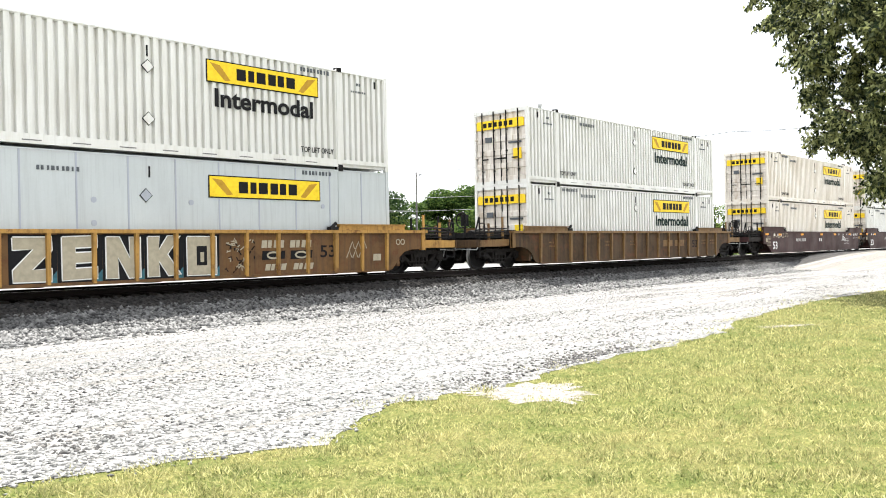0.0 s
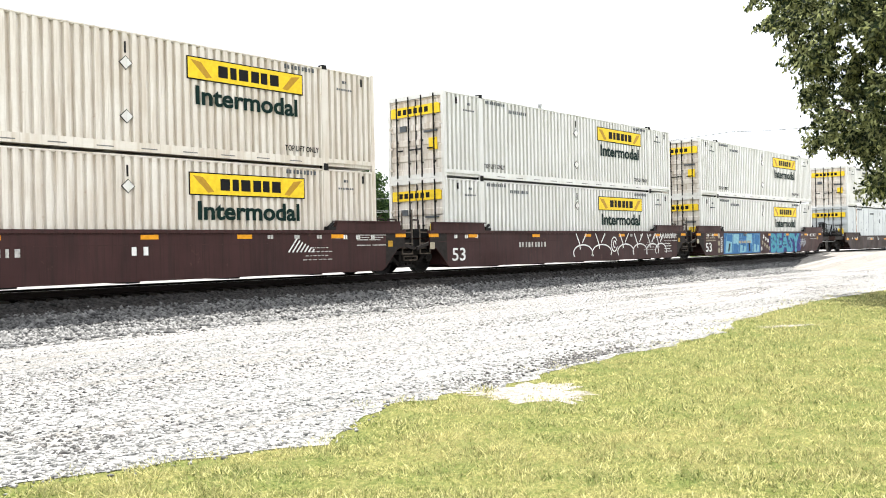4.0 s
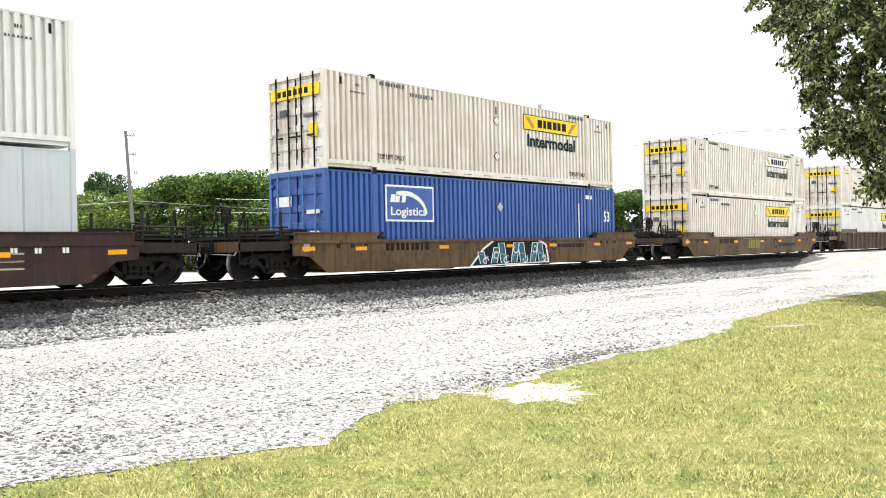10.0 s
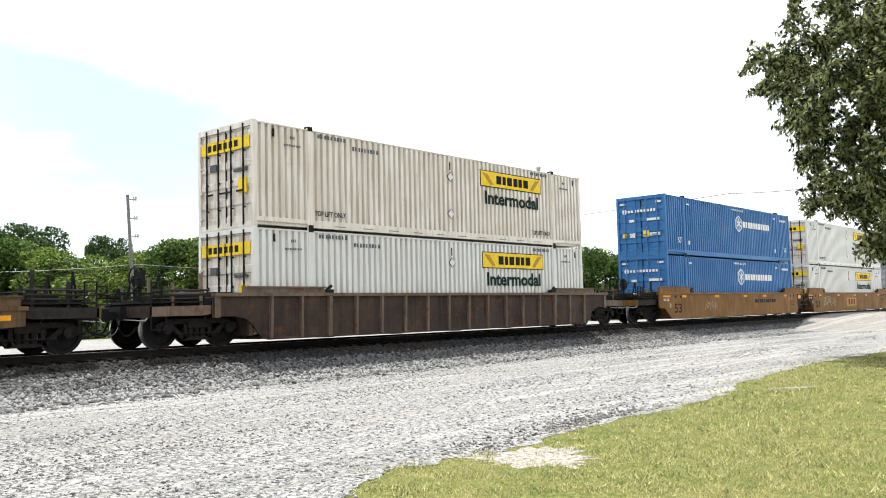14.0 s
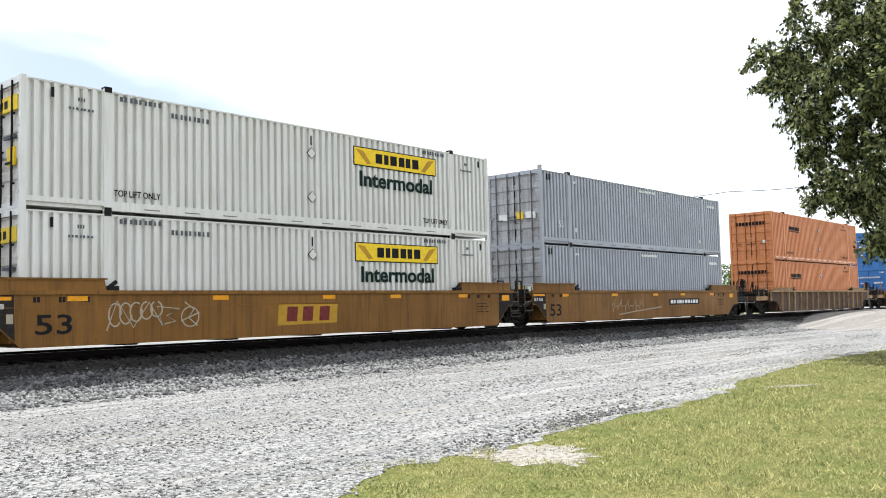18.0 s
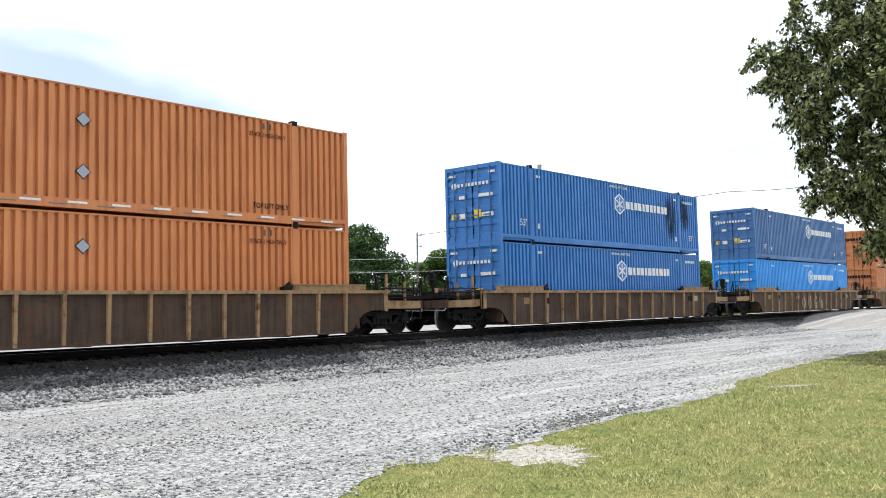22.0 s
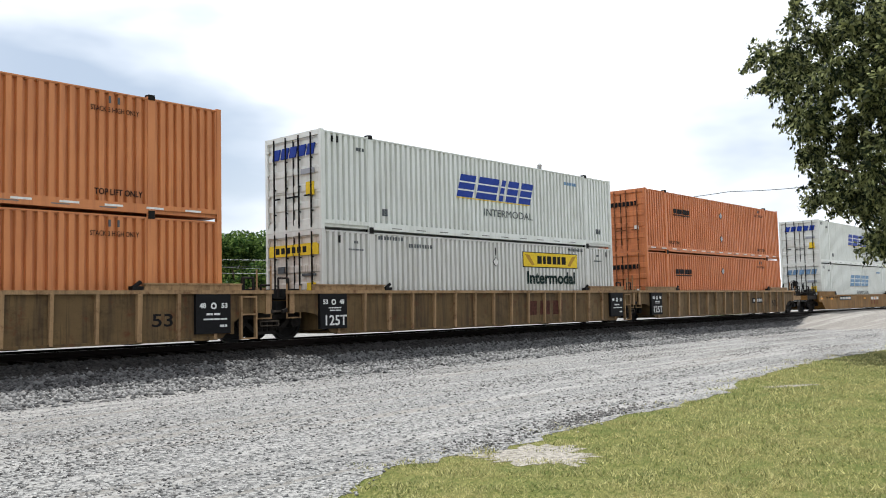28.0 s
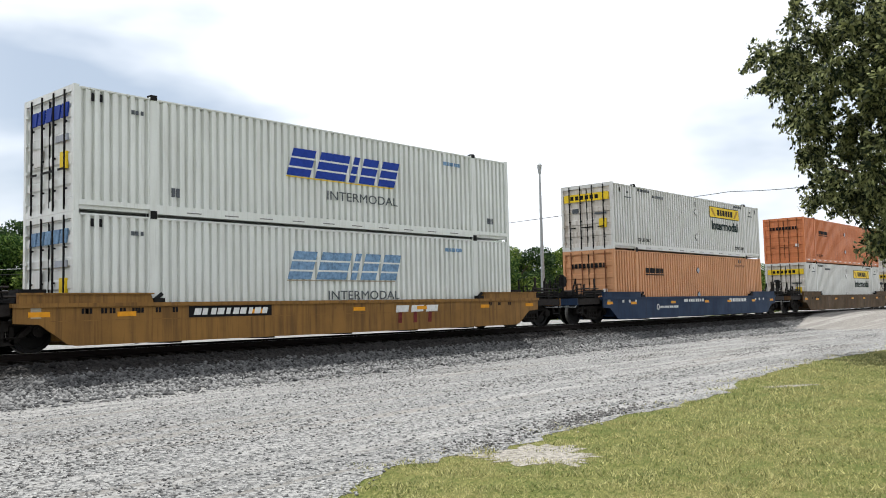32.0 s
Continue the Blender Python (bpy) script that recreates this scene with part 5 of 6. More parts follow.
for x in (11.15, 12.1):
    car_bars(car, x, x + 0.75, 0.88, 1.08, 4, CREAM, 0.03)
    patch(car, [(x, 0.56), (x + 0.75, 0.58), (x + 0.78, 0.80), (x + 0.02, 0.80)], BLACK, 0.005)
    loop(car, x + 0.38, 0.68, 0.2, 0.08, 0.05, CREAM, lift=0.008)
    car_bars(car, x + 0.1, x + 0.8, 0.28, 0.45, 4, CREAM, 0.05)
car_words(car, "53", 13.14, 0.60, 0.33, BLACK, 0.55)
for k in range(6):
    x, z = 14.15 + 0.12 * k, 0.55 + 0.25 * (k % 2)
    stroke(car, [(x, z), (x + 0.12, z + 0.22), (x + 0.2, z + 0.02)], 0.03, CREAM, 0.006 + 0.001 * k)
car_bars(car, 15.2, 15.6, 0.45, 0.65, 2, CREAM, 0.02)
for x in (16.3, 16.5):
    loop(car, x, 1.0, 0.08, 0.08, 0.03, CREAM)
car = cars[1]
car_words(car, "53", 13.14, 0.60, 0.33, BLACK, 0.55)
car_bars(car, 10.2, 12.4, 0.66, 0.95, 4, UMBER_EDGE, 0.03, 0.3)
for x in (1.0, 5.1, 7.15, 14.2, 15.2):
    car_bars(car, x, x + 0.6, 0.88, 0.94, 5, UMBER_EDGE, 0.0, 0.5)
    car_bars(car, x, x + 0.5, 0.74, 0.80, 5, UMBER_EDGE, 0.0, 0.5)
# maroon set
car = cars[2]
car_words(car, "53", 0.0, 0.36, 0.42, WHITE_INK, 0.68)
car_bars(car, 3.8, 5.58, 0.76, 0.94, 9, STENCIL, 0, 0.5)
for x, z in ((8.0, 0.85), (8.3, 0.85)):
    car_bars(car, x, x + 0.2, z - 0.1, z + 0.1, 1, WHITE_INK, 0, 0.4)
for k in range(7):
    loop(car, 0.3 + 0.33 * k, 1.12 + 0.06 * (k % 2), 0.16, 0.13, 0.03, CREAM, 0.9 * k, 0.9 * k + 4.4, 0.006 + 0.001 * k)
    car_bars(car, -0.9 + 0.1 * (k % 3), -0.3, 0.55 + 0.08 * k, 0.575 + 0.08 * k, 1, CREAM, 0, 0.05)
    stroke(car, [(12.6 + 0.14 * k, 0.75), (12.9 + 0.1 * k, 1.12 - 0.05 * k)], 0.04, WHITE_INK, 0.006 + 0.001 * k)
car = cars[3]
car_words(car, "53", 0.05, 0.36, 0.42, WHITE_INK, 0.68)
car_bars(car, 3.8, 5.58, 0.76, 0.94, 9, STENCIL, 0, 0.5)
for x, rx in ((8.1, 0.7), (9.55, 0.75), (11.5, 0.68), (12.75, 0.62), (13.9, 0.55), (14.7, 0.52)):
    loop(car, x, 0.48, rx, 0.32, 0.05, WHITE_INK, -0.4, 3.6)
    stroke(car, [(x - 0.5, 1.25), (x - 0.25, 0.85), (x - 0.2, 0.62)], 0.05, WHITE_INK, 0.009)
    stroke(car, [(x + 0.25, 1.25), (x - 0.05, 0.88)], 0.05, WHITE_INK, 0.011)
loop(car, 10.55, 0.80, 0.24, 0.30, 0.05, WHITE_INK, 0.5, 6.0)
loop(car, 10.58, 0.80, 0.10, 0.14, 0.05, WHITE_INK, 0.0, 5.0)
for k in range(9):
    stroke(car, [(14.1 + 0.24 * k, 1.02), (14.2 + 0.24 * k, 1.28), (14.3 + 0.24 * k, 1.05)], 0.035, WHITE_INK, 0.006 + 0.001 * (k % 3))
for k in range(5):
    car_bars(car, 15.0, 15.7 - 0.1 * (k % 2), 0.42 + 0.12 * k, 0.45 + 0.12 * k, 1, WHITE_INK, 0, 0.05)
car = cars[4]
car_words(car, "53", -0.05, 0.34, 0.44, WHITE_INK, 0.68)
for k in range(4):
    car_bars(car, 0.05, 1.2, 0.86 + 0.13 * k, 0.93 + 0.13 * k, 6 - k % 2, CREAM, 0, 0.4)
for z in (0.38, 0.75, 1.12):
    loop(car, 1.55, z, 0.07, 0.08, 0.11, CREAM, lift=0.007)
def blue_piece(car, x0, x1, n, mats, outline):
    w = (x1 - x0) / n
    patch(car, [(x0 - 0.15, 0.18), (x1 + 0.1, 0.18), (x1 + 0.12, 1.26), (x0 - 0.1, 1.26)], SPRAY_BLUE, 0.004)
    for k in range(n):
        a, b = x0 + k * w + 0.06, x0 + (k + 1) * w - 0.06
        s = g.uniform(-0.14, 0.14)
        m = g.uniform(0.55, 0.80)
        q = patch(car, [(a, 0.22), (b - 0.05, 0.24), (b + s, 1.2), (a + 0.1 + s, 1.22)], mats[k % len(mats)], 0.008)
        patch(q, [(a + 0.02, 0.22), (b - 0.05, 0.24), (b + s * 0.4, m), (a + 0.06 + s * 0.4, m + 0.08)], mats[(k + 1) % len(mats)], 0.011)
        stroke(q, [(a, 0.22), (a + 0.1 + s, 1.22), (b + s, 1.2), (b - 0.05, 0.24)], 0.035, outline, 0.014)
        patch(q, [((a + b) / 2 - 0.1, 0.3), ((a + b) / 2 + 0.06, 0.3), ((a + b) / 2 + 0.12 + s, 0.72), ((a + b) / 2 - 0.06 + s, 0.72)], BLACK if k % 3 == 0 else SPRAY_BLUE, 0.016)
blue_piece(car, 2.25, 6.9, 5, (SPRAY_BLUE, SPRAY_SKY), SPRAY_SKY)
patch(car, [(8.35, 0.17), (13.3, 0.17), (13.55, 0.45), (13.35, 0.62), (13.6, 0.85), (13.35, 1.0), (13.5, 1.26), (8.4, 1.26)], SPRAY_INDIGO, 0.004)
words(car, "BEASY", 8.60, 0.19, 1.02, SPRAY_BLUE, 4.62, 0.075, 0.0, 0.006, -SY)
words(car, "BEASY", 8.50, 0.22, 0.98, SPRAY_TURQ, 4.62, 0.055, 0.0, 0.011, -SY)
for k in range(46):
    x, z = 8.6 + 4.5 * g.random(), 0.28 + 0.86 * g.random()
    loop(car, x, z, 0.022, 0.026, 0.05, SPRAY_INDIGO if k % 2 else SPRAY_TEAL, lift=0.014 + 0.0004 * k)
car_bars(car, 4.0, 5.7, 0.72, 0.86, 8, CREAM, 0, 0.4, lift=0.02)
for k in range(8):
    loop(car, 7.2 + 0.16 * k, 0.4 + 0.11 * (k * 3 % 7), 0.06, 0.08, 0.06, CREAM if k % 2 else WHITE_INK, lift=0.007 + 0.001 * (k % 3))
    stroke(car, [(1.75, 0.3 + 0.1 * k), (1.95 + 0.06 * (k % 2), 0.36 + 0.1 * k)], 0.04, WHITE_INK, 0.006)
for k in range(10):
    stroke(car, [(13.4 + 0.1 * k, 0.4 + 0.06 * (k % 5)), (13.5 + 0.1 * k, 0.8 + 0.06 * (k % 4))], 0.03, GREY, 0.006 + 0.001 * (k % 3))
for c4 in cars[2:5]:
    for k, z in enumerate((1.20, 1.13, 1.06, 0.90)):
        car_bars(c4, 15.15, 16.35 - 0.12 * (k % 3), z, z + 0.028, 4, STENCIL, 0, 0.12)
    patch(c4, [(16.42, 0.86), (16.62, 0.86), (16.62, 1.04), (16.42, 1.04)], GOLD, 0.006, "plate")
    for x in (11.9, 12.8, 13.6, 14.3):
        car_bars(c4, x, x + 0.24, 1.12, 1.22, 2, STENCIL, 0, 0.35)
    for k in range(4):
        car_bars(c4, 13.1 + 0.1 * k, 14.2 - 0.15 * (k % 2), 0.52 + 0.11 * k, 0.545 + 0.11 * k, 6, STENCIL, 0, 0.3)
# dark maroon car
car = cars[5]
car_bars(car, 3.85, 5.54, 0.80, 0.98, 9, STENCIL, 0, 0.5)
loop(car, 6.6, 0.90, 0.14, 0.14, 0.035, WHITE_INK)
car_bars(car, 9.3, 9.9, 1.02, 1.08, 6, WHITE_INK, 0, 0.4)
loop(car, 11.0, 0.98, 0.10, 0.11, 0.05, WHITE_INK)
car_bars(car, 11.2, 12.4, 0.94, 1.02, 12, CREAM, 0, 0.4)
for k in range(3):
    car_bars(car, 14.0, 14.9, 0.5 + 0.16 * k, 0.54 + 0.16 * k, 1, CREAM, 0, 0.1)
# tan car with the outlined piece
car = cars[6]
car_bars(car, 2.2, 4.2, 0.84, 1.06, 9, BLACK, 0, 0.4)
patch(car, [(7.3, 0.9), (10.9, 0.3), (11.1, 1.0), (10.7, 1.06), (7.4, 1.06)], SPRAY_RED, 0.003)
patch(car, [(6.15, 0.12), (10.9, 0.18), (10.75, 0.85), (10.3, 1.04), (7.5, 1.04), (6.9, 0.75)], WHITE_INK, 0.005)
patch(car, [(6.30, 0.16), (10.8, 0.22), (10.65, 0.82), (10.2, 0.99), (7.55, 0.99), (7.0, 0.72)], BLACK, 0.007)
for k in range(7):
    x = 6.75 + 0.58 * k
    h = 0.62 + 0.30 * min(1, k / 2.0)
    s = 0.16 * (1 if k % 2 else -1)
    patch(car, [(x, 0.22), (x + 0.34, 0.22), (x + 0.36 + s, h), (x + 0.02 + s, h + 0.02)], SPRAY_TEAL, 0.010 + 0.0008 * (k % 3))
    stroke(car, [(x, 0.22), (x + 0.02 + s, h), (x + 0.36 + s, h), (x + 0.34, 0.22)], 0.035, WHITE_INK, 0.014)
    loop(car, x + 0.30, 0.32 + 0.36 * (k % 2) * min(1, k / 2), 0.14, 0.11, 0.035, WHITE_INK, 0.7 * k, 0.7 * k + 4.5, 0.017)
    stroke(car, [(x + 0.1, 0.3), (x + 0.3 - s, 0.45), (x + 0.15 + s, 0.55)], 0.03, SPRAY_SKY, 0.019)
car_bars(car, 11.5, 13.4, 0.72, 0.86, 12, BLACK, 0.03, 0.4)
loop(car, 11.25, 0.82, 0.16, 0.18, 0.05, BLACK)
# tan car with a small yellow tag
car = cars[7]
car_bars(car, 2.8, 5.0, 0.84, 1.06, 9, BLACK, 0, 0.4)
for k in range(7):
    x = 6.5 + 0.24 * k
    stroke(car, [(x, 0.95), (x - 0.08, 0.45), (x + 0.14, 0.52), (x + 0.1, 0.9)], 0.05, SPRAY_OLIVE, 0.006 + 0.0015 * (k % 4))
loop(car, 7.6, 1.08, 0.24, 0.13, 0.07, SPRAY_OLIVE, 0, 3.14)
stroke(car, [(5.8, 0.98), (8.4, 0.98)], 0.03, SPRAY_OLIVE, 0.006)
loop(car, 10.5, 0.68, 0.24, 0.24, 0.10, GRIME)
car_bars(car, 10.95, 13.6, 0.50, 0.68, 15, GRIME, 0.05, 0.45)
# orange-brown set
car = cars[9]
car_bars(car, 9.8, 12.85, 0.80, 1.0, 10, BLACK, 0.03, 0.35)
car_words(car, "53", 0.1, 0.42, 0.42, BLACK, 0.75)
for k in range(8):
    stroke(car, [(3.4 + 0.2 * k, 0.5 + 0.05 * (k % 3)), (3.7 + 0.15 * k, 0.95 - 0.1 * (k % 2))], 0.03, CREAM, 0.006 + 0.001 * (k % 4))
car = cars[10]
car_words(car, "53", 0.22, 0.42, 0.42, BLACK, 0.80)
patch(car, [(6.65, 0.42), (8.75, 0.45), (8.80, 1.0), (6.70, 1.0)], GOLD, 0.006)
for x in (6.95, 7.50, 8.10):
    patch(car, [(x, 0.52), (x + 0.36, 0.52), (x + 0.40, 0.92), (x + 0.04, 0.92)], SPRAY_RED, 0.009)
for k in range(5):
    loop(car, 2.05 + 0.26 * k, 0.80 + 0.03 * k, 0.15, 0.26 - 0.02 * k, 0.035, CREAM, 0.5 * k, 0.5 * k + 5.6, 0.006 + 0.001 * k)
stroke(car, [(1.85, 0.45), (2.1, 1.12), (2.5, 0.5), (2.9, 1.08), (3.25, 0.52), (3.1, 0.98), (3.7, 0.92), (3.35, 0.75), (3.6, 0.62), (3.3, 0.56)], 0.03, CREAM, 0.012)
loop(car, 4.0, 0.72, 0.24, 0.24, 0.03, CREAM)
stroke(car, [(3.85, 1.08), (4.1, 0.9), (3.95, 0.7), (4.2, 0.5)], 0.03, CREAM, 0.010)
stroke(car, [(3.75, 0.62), (4.25, 0.82)], 0.03, CREAM, 0.013)
car = cars[11]
car_words(car, "53", 0.05, 0.40, 0.44, BLACK, 0.74)
patch(car, [(9.75, 0.70), (12.9, 0.70), (12.9, 0.98), (9.75, 0.98)], BLACK, 0.005)
car_bars(car, 9.9, 12.8, 0.76, 0.92, 10, WHITE_INK, 0.04, 0.4, lift=0.009)
for k in range(9):
    stroke(car, [(4.6 + 0.3 * k, 0.7), (4.9 + 0.28 * k, 1.0 - 0.3 * (k % 2)), (4.7 + 0.33 * k, 0.45 + 0.1 * (k % 3))], 0.03, CREAM, 0.006 + 0.001 * (k % 4))
stroke(car, [(5.2, 0.35), (6.5, 0.45), (9.0, 0.62)], 0.04, CREAM, 0.011)
# brown ribbed cars with tan plates
for car in (cars[13], cars[14]):
    patch(car, [(1.0, 0.86), (1.55, 0.86), (1.55, 1.10), (1.0, 1.10)], TAN_EDGE, 0.012, "plate")
    patch(car, [(14.9, 0.86), (15.3, 0.86), (15.3, 1.10), (14.9, 1.10)], CREAM, 0.012, "plate")
    patch(car, [(14.3, 0.86), (14.7, 0.86), (14.7, 1.10), (14.3, 1.10)], BLACK, 0.012, "plate")
    car_bars(car, 2.36, 2.50, 0.86, 1.08, 1, BLACK, 0, 0.1, lift=0.105)
car = cars[14]
for k in range(5):
    x = 5.35 + 1.03 * k
    words(car, "TOUGh"[k], x - 0.06, 0.24, 0.80, BLACK, 0.66, 0.07, 0.0, 0.005, -SY)
    words(car, "TOUGh"[k], x, 0.26, 0.76, CREAM, 0.58, 0.035, 0.0, 0.009, -SY)
# tan ribbed set with dark stencil panels
for car, x in ((cars[15], 15.2), (cars[16], -0.35), (cars[16], 15.35), (cars[17], -0.35)):
    patch(car, [(x, 0.28), (x + 1.0, 0.28), (x + 1.0, 1.26), (x, 1.26)], BLACK, 0.103, "stencil_panel")
    low = x > 1
    for text, dx in (("48" if low else "53", 0.10), ("53" if low else "48", 0.72)):
        words(car, text, x + dx, 0.92 if low else 0.98, 0.12, WHITE_INK, 0.18, 0.006, 0.0, 0.108, -SY)
    zc = 0.97 if low else 1.03
    stroke(car, [(x + 0.50 + 0.065 * math.cos(a), zc + 0.065 * math.sin(a)) for a in np.linspace(0, math.tau, 17)], 0.04, WHITE_INK, 0.108, "ring_mark")
    if low:
        car_bars(car, x + 0.30, x + 0.70, 0.74, 0.79, 4, WHITE_INK, 0, 0.2, lift=0.108)
        car_bars(car, x + 0.20, x + 0.90, 0.62, 0.66, 7, WHITE_INK, 0, 0.15, lift=0.108)
        car_bars(car, x + 0.68, x + 0.90, 0.44, 0.50, 3, WHITE_INK, 0, 0.2, lift=0.108)
    else:
        car_bars(car, x + 0.32, x + 0.80, 0.85, 0.88, 5, WHITE_INK, 0, 0.1, lift=0.108)
        car_bars(car, x + 0.36, x + 0.76, 0.78, 0.81, 4, WHITE_INK, 0, 0.1, lift=0.108)
for car in (cars[15], cars[16]):      # square step ladder beside the end well
    for x in (16.52, 16.98):
        patch(car, [(x, 0.10), (x + 0.045, 0.10), (x + 0.045, 1.22), (x, 1.22)], TAN_EDGE, 0.10, "ladder_rail")
    for z in (0.10, 0.72, 1.17):
        patch(car, [(16.565, z), (16.98, z), (16.98, z + 0.04), (16.565, z + 0.04)], TAN_EDGE, 0.097, "rung")
words(cars[16], "125T", -0.24, 0.38, 0.28, WHITE_INK, 0.80, 0.006, 0.0, 0.108, -SY)
words(cars[17], "125T", -0.24, 0.38, 0.28, WHITE_INK, 0.80, 0.006, 0.0, 0.108, -SY)
car_words(cars[15], "53", 14.05, 0.50, 0.30, BLACK, 0.55)
for k in range(3):
    x = 9.55 + 0.85 * k
    patch(cars[16], [(x, 0.46), (x + 0.62, 0.46), (x + 0.66, 0.98), (x + 0.04, 0.98)], GHOST, 0.006)
for c3 in cars[9:12]:
    patch(c3, [(-0.98, 1.15), (-0.24, 1.15), (-0.24, 1.23), (-0.98, 1.23)], REFLECT, 0.008, "plate")
    patch(c3, [(16.5, 1.0), (16.92, 1.0), (16.92, 1.2), (16.5, 1.2)], REFLECT, 0.008, "plate")
    patch(c3, [(-0.34, 0.66), (-0.20, 0.66), (-0.20, 0.86), (-0.34, 0.86)], CREAM, 0.008, "card_holder")
    car_bars(c3, -0.92, -0.34, 0.97, 1.08, 4, STENCIL, 0, 0.4, lift=0.008)
    for k in range(4):
        car_bars(c3, 15.1, 15.75 - 0.1 * (k % 2), 0.62 + 0.09 * k, 0.645 + 0.09 * k, 3, BLACK, 0, 0.15)
patch(cars[17], [(11.25, 0.68), (12.80, 0.68), (12.80, 0.96), (11.25, 0.96)], BLACK, 0.006, "stencil_panel")
car_bars(cars[17], 11.4, 12.7, 0.74, 0.90, 9, WHITE_INK, 0.03, 0.4, lift=0.010)
car_words(cars[17], "53", 14.05, 0.50, 0.30, BLACK, 0.55)
# golden car
car = cars[18]
patch(car, [(2.8, 0.70), (5.3, 0.70), (5.3, 0.98), (2.8, 0.98)], BLACK, 0.005)
car_bars(car, 2.95, 5.2, 0.76, 0.92, 10, WHITE_INK, 0.04, 0.4, lift=0.009)
for k in range(3):
    x = 10.0 + 0.68 * k
    patch(car, [(x, 0.68), (x + 0.55, 0.70), (x + 0.60, 0.90), (x + 0.04, 0.90)], WHITE_INK, 0.006)
    patch(car, [(x + 0.1, 0.36), (x + 0.26, 0.36), (x + 0.28, 0.70), (x + 0.12, 0.70)], SPRAY_RED, 0.006)
for k in range(6):
    car_bars(car, 0.1 + 0.45 * k, 0.3 + 0.45 * k, 1.0, 1.12, 2, BLACK, 0, 0.4)
car = cars[19]
car_bars(car, 6.0, 8.2, 0.92, 1.06, 9, WHITE_INK, 0, 0.4)
loop(car, 3.4, 0.62, 0.11, 0.11, 0.05, WHITE_INK)
car_bars(car, 3.6, 5.4, 0.56, 0.66, 10, WHITE_INK, 0.03, 0.45)
car_bars(car, 11.2, 13.4, 0.82, 1.0, 11, WHITE_INK, 0.03, 0.45)
# weld line and stencils shared by all smooth cars
for car, row in zip(cars, TRAIN):
    if not row[2]:
        seam = 0.68 if car in LOW else 0.985
        part("weld_seam", box(bmesh.new(), -H - 0.6, H + 0.6, -SY - 0.006, -SY + 0.01, seam, seam + 0.015), row[1], car)
        for x in (0.2, 0.75, 1.3, 14.6, 15.1, 15.7):
            car_bars(car, x, x + 0.2, 1.10, 1.22, 2, BLACK if row[1] in (CAR_ORANGE, CAR_GOLD, CAR_TAN) else WHITE_INK, 0, 0.4)
        for end, kind in ((-1, row[3]), (1, row[4])):
            if kind != "coupler":
                e = [(8.077 + end * (H + k), z) for k, z in ((0.16, 0.28), (0.72, 0.82), (0.995, 0.86), (0.995, 1.26), (0.19, 1.26))]
                patch(car, e if end > 0 else e[::-1], GRIME, 0.003, "end_plate")
        if row[1] is not CAR_ORANGE:
            patch(car, [(-1.0, 0.76), (-0.78, 0.76), (-0.78, 0.98), (-1.0, 0.98)], CREAM, 0.006, "card_holder")

# ---------------------------------------------------------------- behind the track
def crown_points(rng, blobs, count, size, squash=0.8):
    """Small leaf faces over many uneven clumps; blobs: centre and radius."""
    v, f = [], []
    tot = sum(b[3] ** 2 for b in blobs)
    for bx, by, bz, br in blobs:
        n = int(count * br * br / tot)
        d = rng.normal(size=(n, 3))
        d /= np.linalg.norm(d, axis=1)[:, None]
        r = br * (0.55 + 0.5 * rng.random(n) ** 0.6)
        c = np.array((bx, by, bz)) + d * r[:, None] * np.array((1, 1, squash))
        a = rng.normal(size=(n, 3))
        a /= np.linalg.norm(a, axis=1)[:, None]
        b = np.cross(a, rng.normal(size=(n, 3)))
        b /= np.linalg.norm(b, axis=1)[:, None]
        s = size * (0.6 + 0.8 * rng.random(n))[:, None]
        v.append(np.stack((c - a * s, c - b * s * 0.55, c + a * s, c + b * s * 0.55), 1))
    v = np.concatenate(v)
    n = len(v)
    return v.reshape(-1, 3), np.arange(4 * n).reshape(n, 4)


rng = np.random.default_rng(7)


def far_tree_meshes(seed, mat):
    g = np.random.default_rng(seed)
    blobs = []
    for k in range(26):
        a, h = g.random() * math.tau, 0.22 + 0.74 * g.random()
        wide = 0.40 * math.sqrt(max(0.05, 1 - ((h - 0.5) / 0.55) ** 2))
        rr = wide * math.sqrt(g.random())
        blobs.append((math.cos(a) * rr, math.sin(a) * rr, h, 0.10 + 0.09 * g.random()))
    v, f = crown_points(g, blobs, 15000, 0.0165)
    crown = stuff_mesh("crown", v, f, mat)
    bm = bmesh.new()
    rod(bm, (0, 0, 0), (0.01, 0, 0.5), 0.03, 8, 0.018)
    for k in range(5):
        a = k * 1.3
        rod(bm, (0, 0, 0.25 + 0.05 * k), (math.cos(a) * 0.28, math.sin(a) * 0.28, 0.55 + 0.06 * k), 0.012, 6, 0.004)
    return crown, mesh_of("trunk", bm, BARK)


FAR_TREES = [far_tree_meshes(11 + k, LEAF_FAR[k % 3]) for k in range(6)]


def far_tree(azimuth, distance, height, kind, wide=1.0):
    a = radians(azimuth)
    t = tagged(new("tree"), "leafy green roadside tree beyond the railway", "tree", group="trees beyond the railway")
    t.matrix_basis = Matrix.LocRotScale((math.sin(a) * distance, math.cos(a) * distance, LOT_Z - 0.05), Euler((0, 0, azimuth * 7)), (height * wide, height * wide, height))
    crown, trunk = FAR_TREES[kind]
    link_part("crown", crown, t)
    link_part("trunk", trunk, t)
    return t


